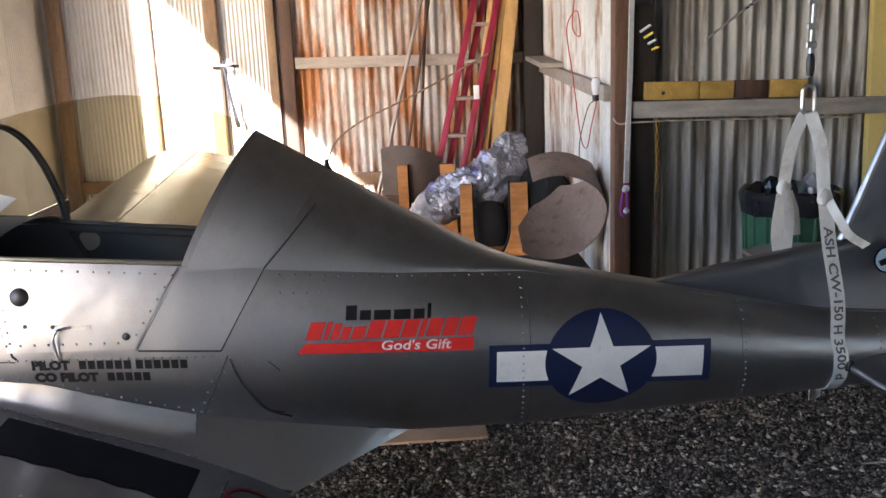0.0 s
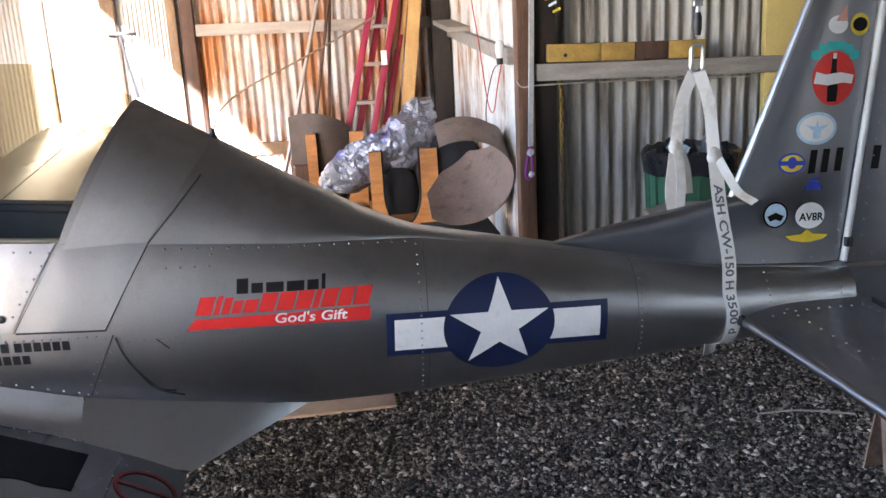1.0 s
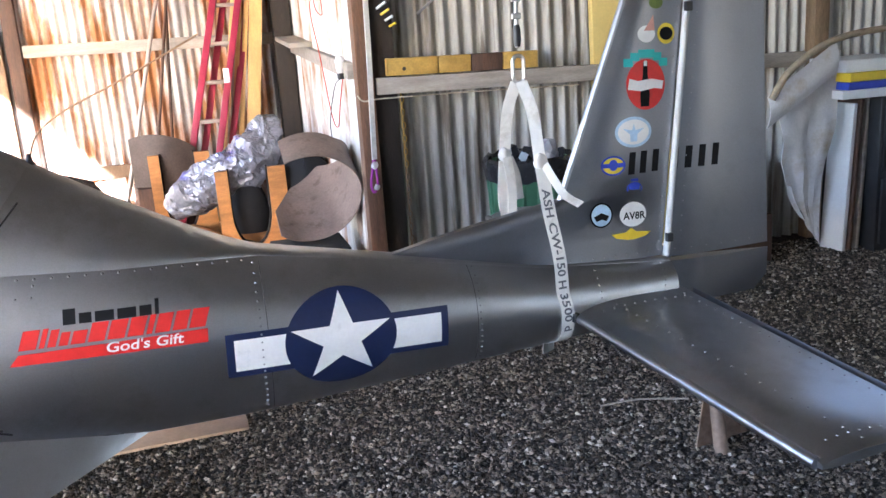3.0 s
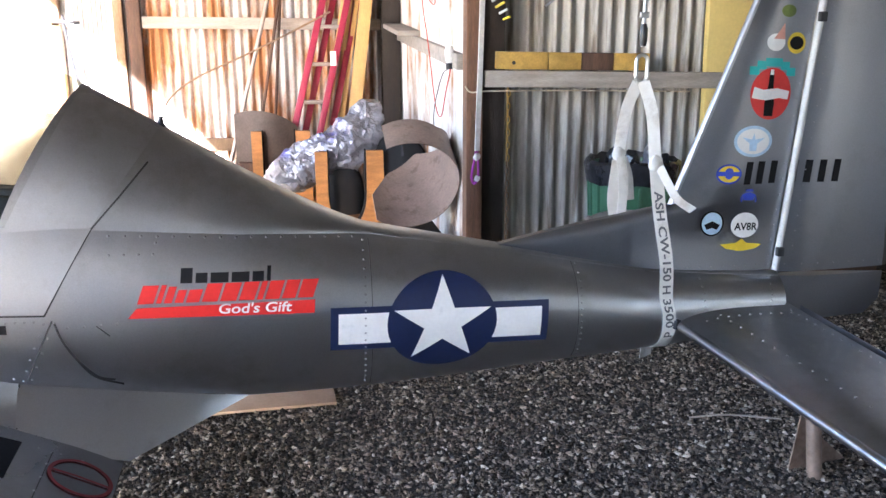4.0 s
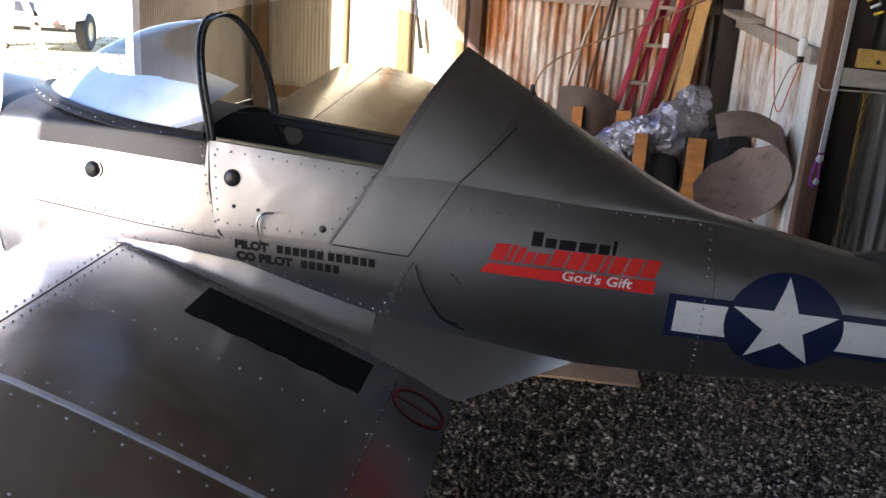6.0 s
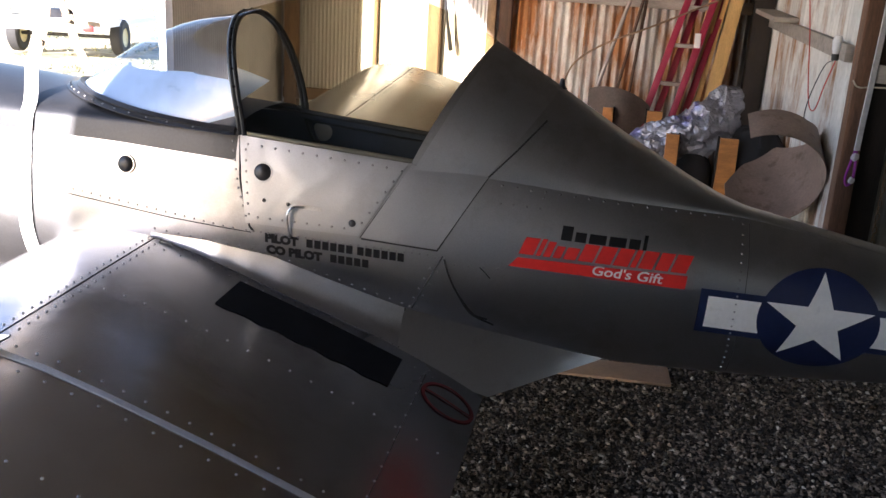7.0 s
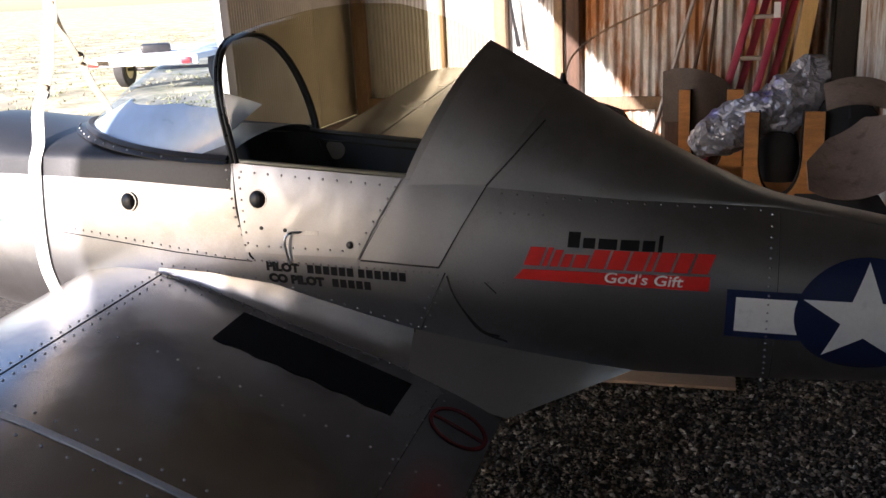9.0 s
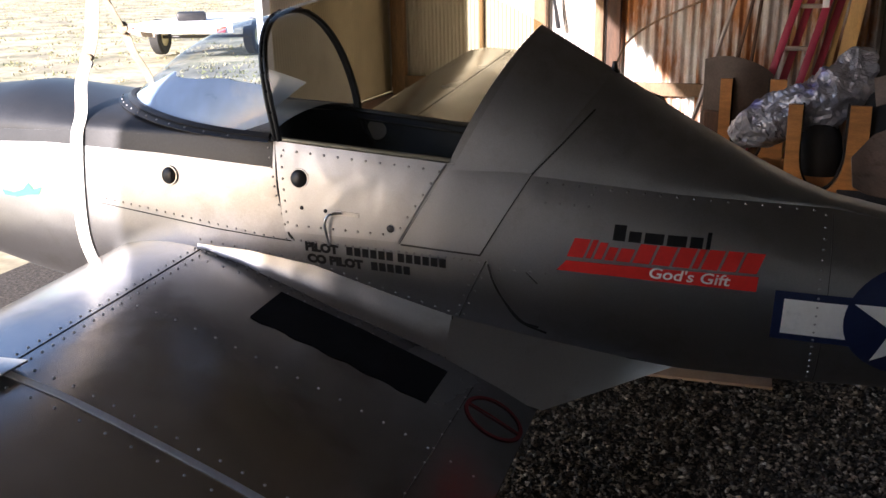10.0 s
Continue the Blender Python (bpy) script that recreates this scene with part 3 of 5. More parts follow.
    rise = 1.165 - 0.012 * abs(math.sin(k * 0.5))
    for q in range(7):
        f = q / 6
        p = foot_p
        for step in range(41):
            cand = foot_p.lerp(rows_w[k][0], 0.97 * f * step / 40)
            if cand.z > rise:
                break
            p = cand
        line.append(Vector((p.x, p.y + 0.010 * (1 if p.y < AXIS else -1), p.z + 0.004)))
    if line[-1].z - foot_p.z > 0.03:
        film.append(line)
part("windscreen_film", grid(film), BLUE_SHEET, plane, "pale blue protective film inside the windscreen")
corner = [Vector(p) for p in ((-1.300, 2.462, 1.190), (-1.171, 2.470, 1.150), (-1.284, 2.440, 1.064))]
tip = grid([[corner[0].lerp(corner[1], u).lerp(corner[2], v) + Vector((0, 0.006 * math.sin(3 * u + 2 * v), 0)) for u in np.linspace(0, 1, 6)] for v in np.linspace(0, 0.96, 6)])
part("film_corner", solid(tip, 0.0015), WHITE_PAPER, plane, "loose white corner of the film")
part("windscreen_frame", tube([p + Vector((0.0, 0, 0.003)) for p in foot], 0.013, 6), DARK_PLASTIC, plane, "dark rubber edging round the windscreen")
part("windscreen_flange", solid(grid([[p + (p - Vector((-1.3, AXIS, p.z))).normalized() * d + Vector((0, 0, 0.004 - d * 0.12)) for d in (0.0, 0.02, 0.045)] for p in foot]), 0.002), BLACK_PAINT, plane)

FLANGE = [(p + (p - Vector((-1.3, AXIS, p.z))).normalized() * 0.034 + Vector((0, 0, 0.004)), Vector((0, -0.5, 1)).normalized()) for p in foot[1:14]]

# ---- rivets, seams and panels on the hull ----
def rivet_bm(points, r=0.0036):
    """Domed rivet heads at (place, normal) pairs."""
    bm = bmesh.new()
    for p, nrm in points:
        q = nrm.to_track_quat("Z", "Y").to_matrix()
        rings = [[bm.verts.new(p + q @ Vector((r * f * math.cos(t), r * f * math.sin(t), r * h))) for t in (k * math.pi / 4 for k in range(8))] for f, h in ((1, -0.1), (0.88, 0.42), (0.5, 0.72))]
        for a, b in zip(rings, rings[1:]):
            for k in range(8):
                bm.faces.new((a[k], a[(k + 1) % 8], b[(k + 1) % 8], b[k]))
        bm.faces.new(rings[-1])
    return bm


def hull_normal(x, z):
    return (skin(x, z, 0.01) - skin(x, z, 0)).normalized()


def walk_line(pts, step):
    """Even steps along a line of (x, z) points."""
    out, left = [], 0.0
    for (x0, z0), (x1, z1) in zip(pts, pts[1:]):
        d = math.hypot(x1 - x0, z1 - z0)
        t = left
        while t < d:
            out.append((lerp(x0, x1, t / d), lerp(z0, z1, t / d)))
            t += step
        left = t - d
    return out


HULL_RIVETS = []


def rivets(pts, step=0.032, off=0.0, r=0.0045):
    HULL_RIVETS.extend((skin(x, z, off), hull_normal(x, z)) for x, z in walk_line(pts, step))


def seam(pts, w=0.0022, off=0.0008, mat=None):
    line = walk_line(pts, 0.015) + [pts[-1]]
    part("seam", tube([skin(x, z, off) for x, z in line], w, 6), mat or SEAM, plane)


def patch(name, corners, mat, off=0.0022, n=14, label=""):
    """A panel over the hull, its corners (x, z) in order."""
    (a, b, c, d), rows = corners, []
    for i in range(n + 1):
        u = i / n
        rows.append([skin(lerp(lerp(a[0], b[0], v), lerp(d[0], c[0], v), u), lerp(lerp(a[1], b[1], v), lerp(d[1], c[1], v), u), off) for v in (k / n for k in range(n + 1))])
    return part(name, solid(grid(rows), 0.0015), mat, plane, label)


DOOR = [(-1.205, 1.008), (-0.722, 0.966), (-0.845, 0.757), (-1.175, 0.765)]
patch("cockpit_side_panel", DOOR, ALU_PANEL, 0.0028, label="riveted aluminium side panel with two round ports")
patch("rear_side_panel", [(-0.712, 0.962), (-0.50, 0.945), (-0.622, 0.740), (-0.838, 0.755)], ALU_PANEL, 0.002, label="plain aluminium panel behind the cockpit")
deck_rows = []
for i in range(13):
    row = []
    for k in range(11):
        z = lerp(0.950, 1.275, k / 10)
        f = (z - 0.95) / 0.35
        x = lerp(-0.706 + 0.185 * f, lerp(-0.50, -0.36, min(1, f * 1.6)) + 0.03 * f, i / 12)
        row.append(skin(x, min(z, hump_top(x) - 0.012), 0.0022))
    deck_rows.append(row)
part("turtledeck_front_panel", solid(grid(deck_rows), 0.0015), ALU_PANEL, plane)

e_door = DOOR + DOOR[:1]
rivets([(-1.18, 0.985), (-0.75, 0.948)], 0.040, 0.0045)
rivets([(-1.175, 0.785), (-0.86, 0.775)], 0.036, 0.0045)
rivets([(-0.738, 0.945), (-0.852, 0.775)], 0.036, 0.0045)
rivets([(-1.185, 0.97), (-1.165, 0.785)], 0.030, 0.0045)
rivets([(-1.225, 0.99), (-1.20, 0.86), (-1.165, 0.755)], 0.026, 0.001)
rivets([(-1.78, 0.815), (-1.19, 0.742)], 0.030)
rivets([(-1.175, 0.742), (-0.64, 0.722)], 0.022)
rivets([(-1.46, 0.716), (-1.12, 0.685), (-0.72, 0.560)], 0.038)
rivets([(-0.625, 0.715), (-0.70, 0.550)], 0.036)
rivets([(-0.60, 0.715), (-0.685, 0.540)], 0.045)
rivets([(-0.57, 0.70), (-0.44, 0.70)], 0.040)
rivets([(-0.46, 0.925), (-0.13, 0.897), (0.10, 0.876), (0.20, 0.862)], 0.040)
rivets([(-0.46, 0.878), (-0.345, 0.872)], 0.036)
rivets([(-0.345, 0.900), (-0.345, 0.872)], 0.036)
rivets([(0.205, 0.855), (0.198, 0.60), (0.20, 0.42)], 0.022)
rivets([(0.86, 0.74), (0.855, 0.60), (0.86, 0.45)], 0.020)
rivets([(1.27, 0.67), (1.27, 0.53)], 0.020)
rivets([(1.52, 0.655), (1.50, 0.56)], 0.016)
rivets([(-0.68, 0.530), (-0.50, 0.475), (-0.20, 0.425)], 0.040)
seam([(-0.712, 0.960), (-0.842, 0.752)], 0.0012)
seam([(-0.838, 0.750), (-0.622, 0.736)], 0.0024)
# Panel joint whose dark line also draws the shadow along the fold.
seam([(-0.622, 0.736), (-0.56, 0.845), (-0.50, 0.945), (-0.43, 1.02), (-0.36, 1.10)], 0.0024)
seam([(-1.205, 1.005), (-1.195, 0.88), (-1.165, 0.755), (-1.155, 0.745)], 0.003)
seam([(-1.80, 0.800), (-1.40, 0.755), (-1.16, 0.738)], 0.0015)
seam([(-0.605, 0.722), (-0.692, 0.548)], 0.0022)
seam([(-0.685, 0.535), (-0.50, 0.480), (-0.20, 0.430)], 0.0015)
seam([(0.222, 0.855), (0.216, 0.42)], 0.0008, 0.0003)
seam([(0.845, 0.745), (0.845, 0.45)], 0.0008, 0.0003)
# loose wires that hang out of the seam
for k, zz in enumerate((0.0, 0.006)):
    part("loose_wire", tube(spline([skin(-0.60, 0.715, 0.004), skin(-0.585, 0.675, 0.012), skin(-0.56, 0.625, 0.012), skin(-0.52 + zz, 0.565, 0.016), skin(-0.455 - 3 * zz, 0.525 + 3 * zz, 0.010)], 6), 0.0030, 6), DARK_PLASTIC, plane, "thin black loose wire")
part("loose_wire", tube(spline([skin(-0.50, 0.700, 0.003), skin(-0.485, 0.69, 0.012), skin(-0.47, 0.672, 0.006)], 5), 0.0016, 6), DARK_PLASTIC, plane)


def port(x, z, r):
    nrm = hull_normal(x, z)
    m = Matrix.Translation(skin(x, z, 0.003)) @ nrm.to_track_quat("Z", "Y").to_matrix().to_4x4()
    ring = part("port_ring", lathe([(r * 0.93, 0.0), (r * 0.95, 0.003), (r * 1.05, 0.003), (r * 1.1, 0.0)], 28, m), ALU_PANEL, plane)
    # Opaque black stands in for the unlit interior behind a clear dome.
    part("port_dark_dome", lathe([(0, r * 0.42), (r * 0.4, r * 0.38), (r * 0.75, r * 0.25), (r * 0.97, 0.001)], 28, m), DARK_PLASTIC, ring, "bulging dome blacked in for the unlit inside behind it")


port(-1.130, 0.912, 0.026)
port(-1.547, 0.898, 0.026)
port(-0.865, 0.792, 0.011)
# White disc painted in place of daylight coming through the far hole.
gm = pose(-1.136, AXIS + half_width(-1.136, 0.951) - 0.018, 0.951, 90, 0, 0)
far_port = part("far_port", lathe([(0, 0.004), (0.030, 0.004), (0.034, 0.0)], 28, gm), WHITE_PAPER, plane, "white disc painted for daylight in the far wall's round hole")
for sx, sz in ((-1.122, 0.834), (-1.052, 0.829)):
    part("screw", lathe([(0, 0.004), (0.005, 0.003), (0.006, 0)], 10, Matrix.Translation(skin(sx, sz, 0.0035)) @ hull_normal(sx, sz).to_track_quat("Z", "Y").to_matrix().to_4x4()), DARK_PLASTIC, plane)
handle = [skin(-1.045, 0.735, 0.004), skin(-1.047, 0.77, 0.014), skin(-1.048, 0.80, 0.02), skin(-1.035, 0.822, 0.018), skin(-1.005, 0.826, 0.010)]
part("door_latch", tube(spline(handle, 6), 0.0035, 8), STEEL, plane, "bent steel latch rod")
patch("latch_plate", [(-1.02, 0.832), (-0.955, 0.828), (-0.955, 0.816), (-1.02, 0.820)], STEEL, 0.004, 3)

# ---- wings ----
CHORD_TOP = [(-1.82, 0.600), (-1.80, 0.645), (-1.72, 0.685), (-1.60, 0.700), (-1.457, 0.690), (-1.30, 0.655), (-1.16, 0.611), (-0.93, 0.530), (-0.693, 0.438), (-0.55, 0.370), (-0.463, 0.322)]
CHORD_BOT = [(-0.463, 0.317), (-0.70, 0.385), (-0.95, 0.430), (-1.40, 0.500), (-1.70, 0.550), (-1.80, 0.578)]
JOINT = 1.06


def wing_z(x):
    return float(np.interp(x, [p[0] for p in CHORD_TOP], [p[1] for p in CHORD_TOP]))


def wing_lift(y):
    """How far the wing stands above its root, by roll and dihedral."""
    d = y - AXIS
    z = 0.052 * (y - 2.301)
    if d > JOINT:
        z += 0.038 * (d - JOINT)
    if d < -JOINT:
        z += 0.038 * (-d - JOINT)
    return z


def wing_point(x, y, off=0.0):
    return Vector((x, y, wing_z(x) + wing_lift(y) + off))


def wing_normal(x, y):
    return (wing_point(x, y + 0.01) - wing_point(x, y)).cross(wing_point(x + 0.01, y) - wing_point(x, y)).normalized() * -1


fine_top = [(float(x), wing_z(float(x))) for x in np.concatenate([[-1.82, -1.812, -1.80, -1.77], np.linspace(-1.73, -0.463, 24)])]
ring_pts = fine_top + CHORD_BOT
for name, ys in (("near_wing", (AXIS - 0.2, 2.0, AXIS - JOINT, 1.0, 0.2, -0.5)), ("far_wing", (AXIS + 0.2, 3.2, AXIS + JOINT, 4.2, 5.0, 5.7))):
    rows = [[(x, y, z + wing_lift(y)) for x, z in ring_pts] for y in ys]
    end = ys[-1]
    step = (end - ys[-2]) / abs(end - ys[-2])
    for q, sh in ((0.06, 0.9), (0.09, 0.6)):
        rows.append([(-1.1 + (x + 1.1) * (1 - 0.25 * (1 - sh)), end + step * q, (z - 0.53 * 1) * sh + 0.53 + wing_lift(end)) for x, z in ring_pts])
    bm = grid(rows, True)
    bm.faces.new([v for v in bm.verts[:][-len(ring_pts):]])
    wing = part(name, tidy(bm), ALU_WING, plane, "riveted aluminium wing")
    sgn = -1 if name == "near_wing" else 1
    yj = AXIS + sgn * JOINT
    joint = [wing_point(x, yj, 0.001) for x in np.linspace(-1.75, -0.47, 30)]
    part("joint_strip", solid(grid([[p + Vector((0, -0.011, 0.0005)), p + Vector((0, -0.008, 0.003)), p + Vector((0, 0.008, 0.003)), p + Vector((0, 0.011, 0.0005))] for p in joint]), 0.001), TAPE, wing, "bright strip over the wing joint")

    wing_heads = []

    def wing_rivets(line, step):
        pts = []
        for x, y in walk_line(line, step):
            pts.append((wing_point(x, y), Vector((0.2, 0, 1)).normalized()))
        wing_heads.extend(pts)

    Y = lambda d: AXIS + sgn * d
    tipd = 3.05
    for xr in (-1.475, -1.437):
        wing_rivets([(xr, Y(0.31)), (xr, Y(tipd))], 0.034)
    part("flap_seam", tube([wing_point(-0.618, Y(d), 0.0002) for d in np.linspace(0.36, tipd, 20)], 0.0014, 6), SEAM, wing)
    part("spar_seam", tube([wing_point(-1.457, Y(d), 0.0004) for d in np.linspace(0.30, tipd, 20)], 0.0016, 6), SEAM, wing)
    for d, st in ((0.36, 0.05), (JOINT - 0.04, 0.05), (JOINT + 0.04, 0.06), (0.67, 0.055), (1.35, 0.07), (1.7, 0.07), (2.2, 0.07), (2.7, 0.07)):
        wing_rivets([(-1.40, Y(d)), (-0.50, Y(d))], st)
    wing_rivets([(-0.62, Y(0.36)), (-0.62, Y(tipd))], 0.06)
    tagged(part("rivets", rivet_bm(wing_heads, 0.0036), RIVET, wing), "rows of small domed rivets", kind="stuff")
    if sgn < 0:
        part("joint_cover", box((0.16, 0.075, 0.006), Matrix.Translation(wing_point(-1.49, yj, 0.006)) @ pose(0, 0, 0, 0, -3, 0), 0.003), ALU_PANEL, wing, "small cover plate at the spar joint")

# grip tape on the near wing root and the no-step mark
tape = [[wing_point(lerp(-1.165, -0.690, u) + 0.004 * math.sin(40 * u), lerp(2.232, 2.066, v) + 0.004 * math.sin(31 * u + 9 * v) * v + 0.006 * u, 0.0025) for v in np.linspace(0, 1, 8)] for u in np.linspace(0, 1, 26)]
part("grip_tape", solid(grid(tape), 0.001), WALKWAY, plane, "black grip tape on the wing root")


def flat_ring(cx, cy, r0, r1, n=40):
    return grid([[wing_point(cx + r * math.cos(a), cy + r * math.sin(a), 0.003) for a in np.linspace(0, 2 * math.pi, n)] for r in (r0, (r0 + r1) / 2, r1)])


part("no_step_ring", flat_ring(-0.540, 2.165, 0.064, 0.073), DARK_RED, plane, "faded red no-step circle")
part("no_step_bar", grid([[wing_point(-0.540 + a, 2.165 + b, 0.0035) for a in np.linspace(-0.066, 0.066, 8)] for b in (-0.004, 0.004)]), DARK_RED, plane)

# fillet between hull and wing, and the triangular trailing fairing
fill = []
for x in np.linspace(-1.47, -0.712, 44):
    zt = float(np.interp(x, (-1.47, -1.30, -1.10, -0.715), (0.704, 0.699, 0.672, 0.545)))
    wid = float(np.interp(x, (-1.47, -1.30, -1.0, -0.715), (0.006, 0.016, 0.042, 0.055)))
    top = skin(x, zt, 0.001)
    yb = min(top.y - wid, 2.29)
    bot = wing_point(x, yb, 0.0015)
    dent = lambda q: 0.0035 * noise.noise(Vector((x * 13, q * 2.5, 4)))
    mids = [Vector((x, lerp(top.y, bot.y, a) + dent(a), lerp(top.z, bot.z, b) + dent(b + 3))) for a, b in ((0.14, 0.38), (0.35, 0.72), (0.66, 0.90))]
    fill.append([top, *mids, bot])
part("wing_fillet", solid(grid(fill), 0.001), ALU_PANEL, plane, "bent aluminium wing root fillet")
tri = []
for u in np.linspace(0, 1, 12):
    a = skin(lerp(-0.715, -0.135, u), lerp(0.545, 0.412, u), 0.001)
    b = wing_point(-0.715, 2.288, 0.0015).lerp(Vector((-0.458, 2.300, 0.320)), min(1, u * 1.6)) if u < 0.625 else Vector((-0.458, 2.300, 0.320)).lerp(skin(-0.135, 0.410, 0.001), (u - 0.625) / 0.375)
    tri.append([a.lerp(b, q) for q in (0, 0.35, 0.7, 1)])
part("trailing_fairing", solid(grid(tri), 0.001), ALU_PANEL, plane, "triangular aluminium trailing fairing")
part("seam", tube([p + Vector((0, -0.0015, 0.001)) for p in fill[-1]], 0.0022, 6), SEAM, plane)
wr = []
for pts in (fill,):
    for a, *_, b in pts[::2]:
        wr.append((b + Vector((0, -0.004, 0.002)), Vector((0, -0.2, 1)).normalized()))
HULL_RIVETS.extend(wr)
HULL_RIVETS.extend(FLANGE)
tagged(part("rivets", rivet_bm(HULL_RIVETS), RIVET, plane), "rows of small domed rivets", kind="stuff")

# ---- tail ----
def airfoil_plate(outline_lo, outline_hi, thick, n=10):
    """A fin or stabiliser: two edge lines (front, back) lofted with a lens section in y."""
    rows = []
    for f, b in zip(outline_lo, outline_hi):
        f, b = Vector(f), Vector(b)
        near = [f.lerp(b, u) + Vector((0, -thick * math.sin(math.pi * min(1, 0.04 + u * 0.96) ** 0.6) * 0.5 - 0.001, 0)) for u in np.linspace(0, 1, n)]
        far = [Vector((p.x, 2 * AXIS - p.y, p.z)) for p in reversed(near)]
        rows.append(near + far)
    bm = grid(rows, True)
    bm.faces.new(bm.verts[:2 * n])
    bm.faces.new(bm.verts[-2 * n:])
    return tidy(bm)


def fin_front(z):
    return float(np.interp(z, (0.66, 0.72, 0.78, 0.82, 0.86, 0.90, 1.563), (0.98, 0.82, 0.64, 0.78, 1.02, 1.186, 1.44)))


def hinge_x(z):
    return 1.552 + (z - 0.664) * 0.0916


zs = [0.672, 0.72, 0.76, 0.80, 0.83, 0.86, 0.885, 0.905, 1.0, 1.2, 1.4, 1.545, 1.56]
part("fin", airfoil_plate([(float(np.interp(z, (0.672, 0.80, 0.83, 0.86, 0.885, 0.905, 1.545, 1.56), (1.0, 0.62, 0.76, 0.92, 1.07, 1.188, 1.433, 1.46))), AXIS, z) for z in zs], [(hinge_x(z) - 0.012, AXIS, z) for z in zs], 0.055), ALU_FIN, plane, "satin grey aluminium fin")
# Tube in lighter metal than the fin, added to draw its edge highlight.
part("fin_leading_edge", tube([(lerp(1.180, 1.436, k / 8), AXIS, lerp(0.885, 1.552, k / 8)) for k in range(9)], 0.0135, 14), ALU_PANEL, plane, "rounded edge tube added to carry the doorway highlight")
part("rudder", airfoil_plate([(hinge_x(z) + 0.010, AXIS, z) for z in (0.664, 0.9, 1.2, 1.5, 1.56)], [(1.952 - 0.047 * (z - 0.63), AXIS, z) for z in (0.664, 0.9, 1.2, 1.5, 1.54)], 0.034), ALU_FIN, plane, "satin grey aluminium rudder")
part("lower_rudder", airfoil_plate([(1.56, AXIS, z) for z in (0.50, 0.56, 0.652)], [(1.90, AXIS, 0.50), (1.95, AXIS, 0.55), (1.953, AXIS, 0.645)], 0.05), ALU_FIN, plane)
part("hinge_strip", tube([(hinge_x(z), AXIS - 0.012, z) for z in np.linspace(0.672, 1.52, 8)], 0.011, 10), TAPE, plane, "pale round hinge tube")
for z in (0.735, 1.47):
    part("hinge_bracket", box((0.022, 0.02, 0.03), pose(hinge_x(z), AXIS - 0.022, z), 0.003), DARK_PLASTIC, plane)


def fin_y(x, z):
    """The near face of fin and rudder."""
    if x < hinge_x(z):
        lo, hi, th = fin_front(z) if z > 0.9 else 1.0, hinge_x(z) - 0.012, 0.055
    else:
        lo, hi, th = hinge_x(z) + 0.01, 1.952 - 0.047 * (z - 0.63), 0.034
    u = min(1, max(0, (x - lo) / (hi - lo)))
    return AXIS - th * math.sin(math.pi * min(1, 0.04 + u * 0.96) ** 0.6) * 0.5 - 0.001


fr = []
for x0, z0, x1, z1, st in ((1.20, 0.700, 1.53, 0.690, 0.04), (1.585, 0.69, 1.93, 0.685, 0.05), (1.605, 0.75, 1.665, 1.50, 0.05), (1.53, 0.72, 1.605, 1.52, 0.05)):
    n = int(math.hypot(x1 - x0, z1 - z0) / st)
    for k in range(n + 1):
        x, z = lerp(x0, x1, k / n), lerp(z0, z1, k / n)
        fr.append((Vector((x, fin_y(x, z), z)), Vector((0, -1, 0))))
tagged(part("fin_rivets", rivet_bm(fr, 0.003), RIVET, plane), "rows of small domed rivets", kind="stuff")

STAB_Z = 0.545


def stab_point(u, v, off):
    """u across the chord, v from root to tip."""
    le = Vector((1.184, 2.48, 0.536)).lerp(Vector((1.305, 1.495, 0.487)), v)
    te = Vector((1.575, 2.50, 0.575)).lerp(Vector((1.66, 1.50, 0.515)), v)
    h = 0.030 * math.sin(math.pi * min(1, 0.03 + u) ** 0.55)
    return le.lerp(te, u) + Vector((0, 0, h * off))


for sgn in (1, -1):
    flip = Matrix.Identity(4) if sgn > 0 else Matrix.Translation((0, 2 * AXIS, 0.12)) @ Matrix.Diagonal((1, -1, 1, 1))
    rows = []
    for v in [-0.08, 0.0, 0.25, 0.5, 0.75, 0.97, 1.0]:
        s = 1.0 if v < 0.98 else 0.5
        us = np.linspace(0, 1, 14)
        rows.append([flip @ stab_point(u, v, s) for u in us] + [flip @ stab_point(u, v, -0.6 * s) for u in reversed(us)])
    bm = grid(rows, True)
    bm.faces.new(bm.verts[-28:])
    # Tube added along the tailplane's edge to pick up the doorway highlight.
    lead = tube([flip @ (stab_point(0.0, v, 0) + Vector((-0.002, 0, 0.004))) for v in np.linspace(0.0, 0.985, 9)], 0.014, 14)
    stab = part("stabiliser", tidy(bm), ALU_PANEL, plane, "aluminium tailplane with a highlight tube along its leading edge")
    part("leading_edge", lead, ALU_PANEL, stab, "rounded edge tube added to carry the doorway highlight")
    rows = []
    for v in (0.02, 0.5, 0.985):
        a, b = stab_point(1, v, 0) + Vector((0.012, 0, 0)), stab_point(1, v, 0) + Vector((0.15, 0, -0.19))
        rows.append([flip @ (a + Vector((0, 0, 0.010))), flip @ (a.lerp(b, 0.4) + Vector((0, 0, 0.008))), flip @ b, flip @ (a.lerp(b, 0.4) - Vector((0, 0, 0.01))), flip @ (a - Vector((0, 0, 0.012)))])
    bm = grid(rows, True)
    bm.faces.new(bm.verts[:5]), bm.faces.new(bm.verts[-5:])
    part("elevator", tidy(bm), ALU_FIN, plane, "drooping aluminium elevator")
    sr = []
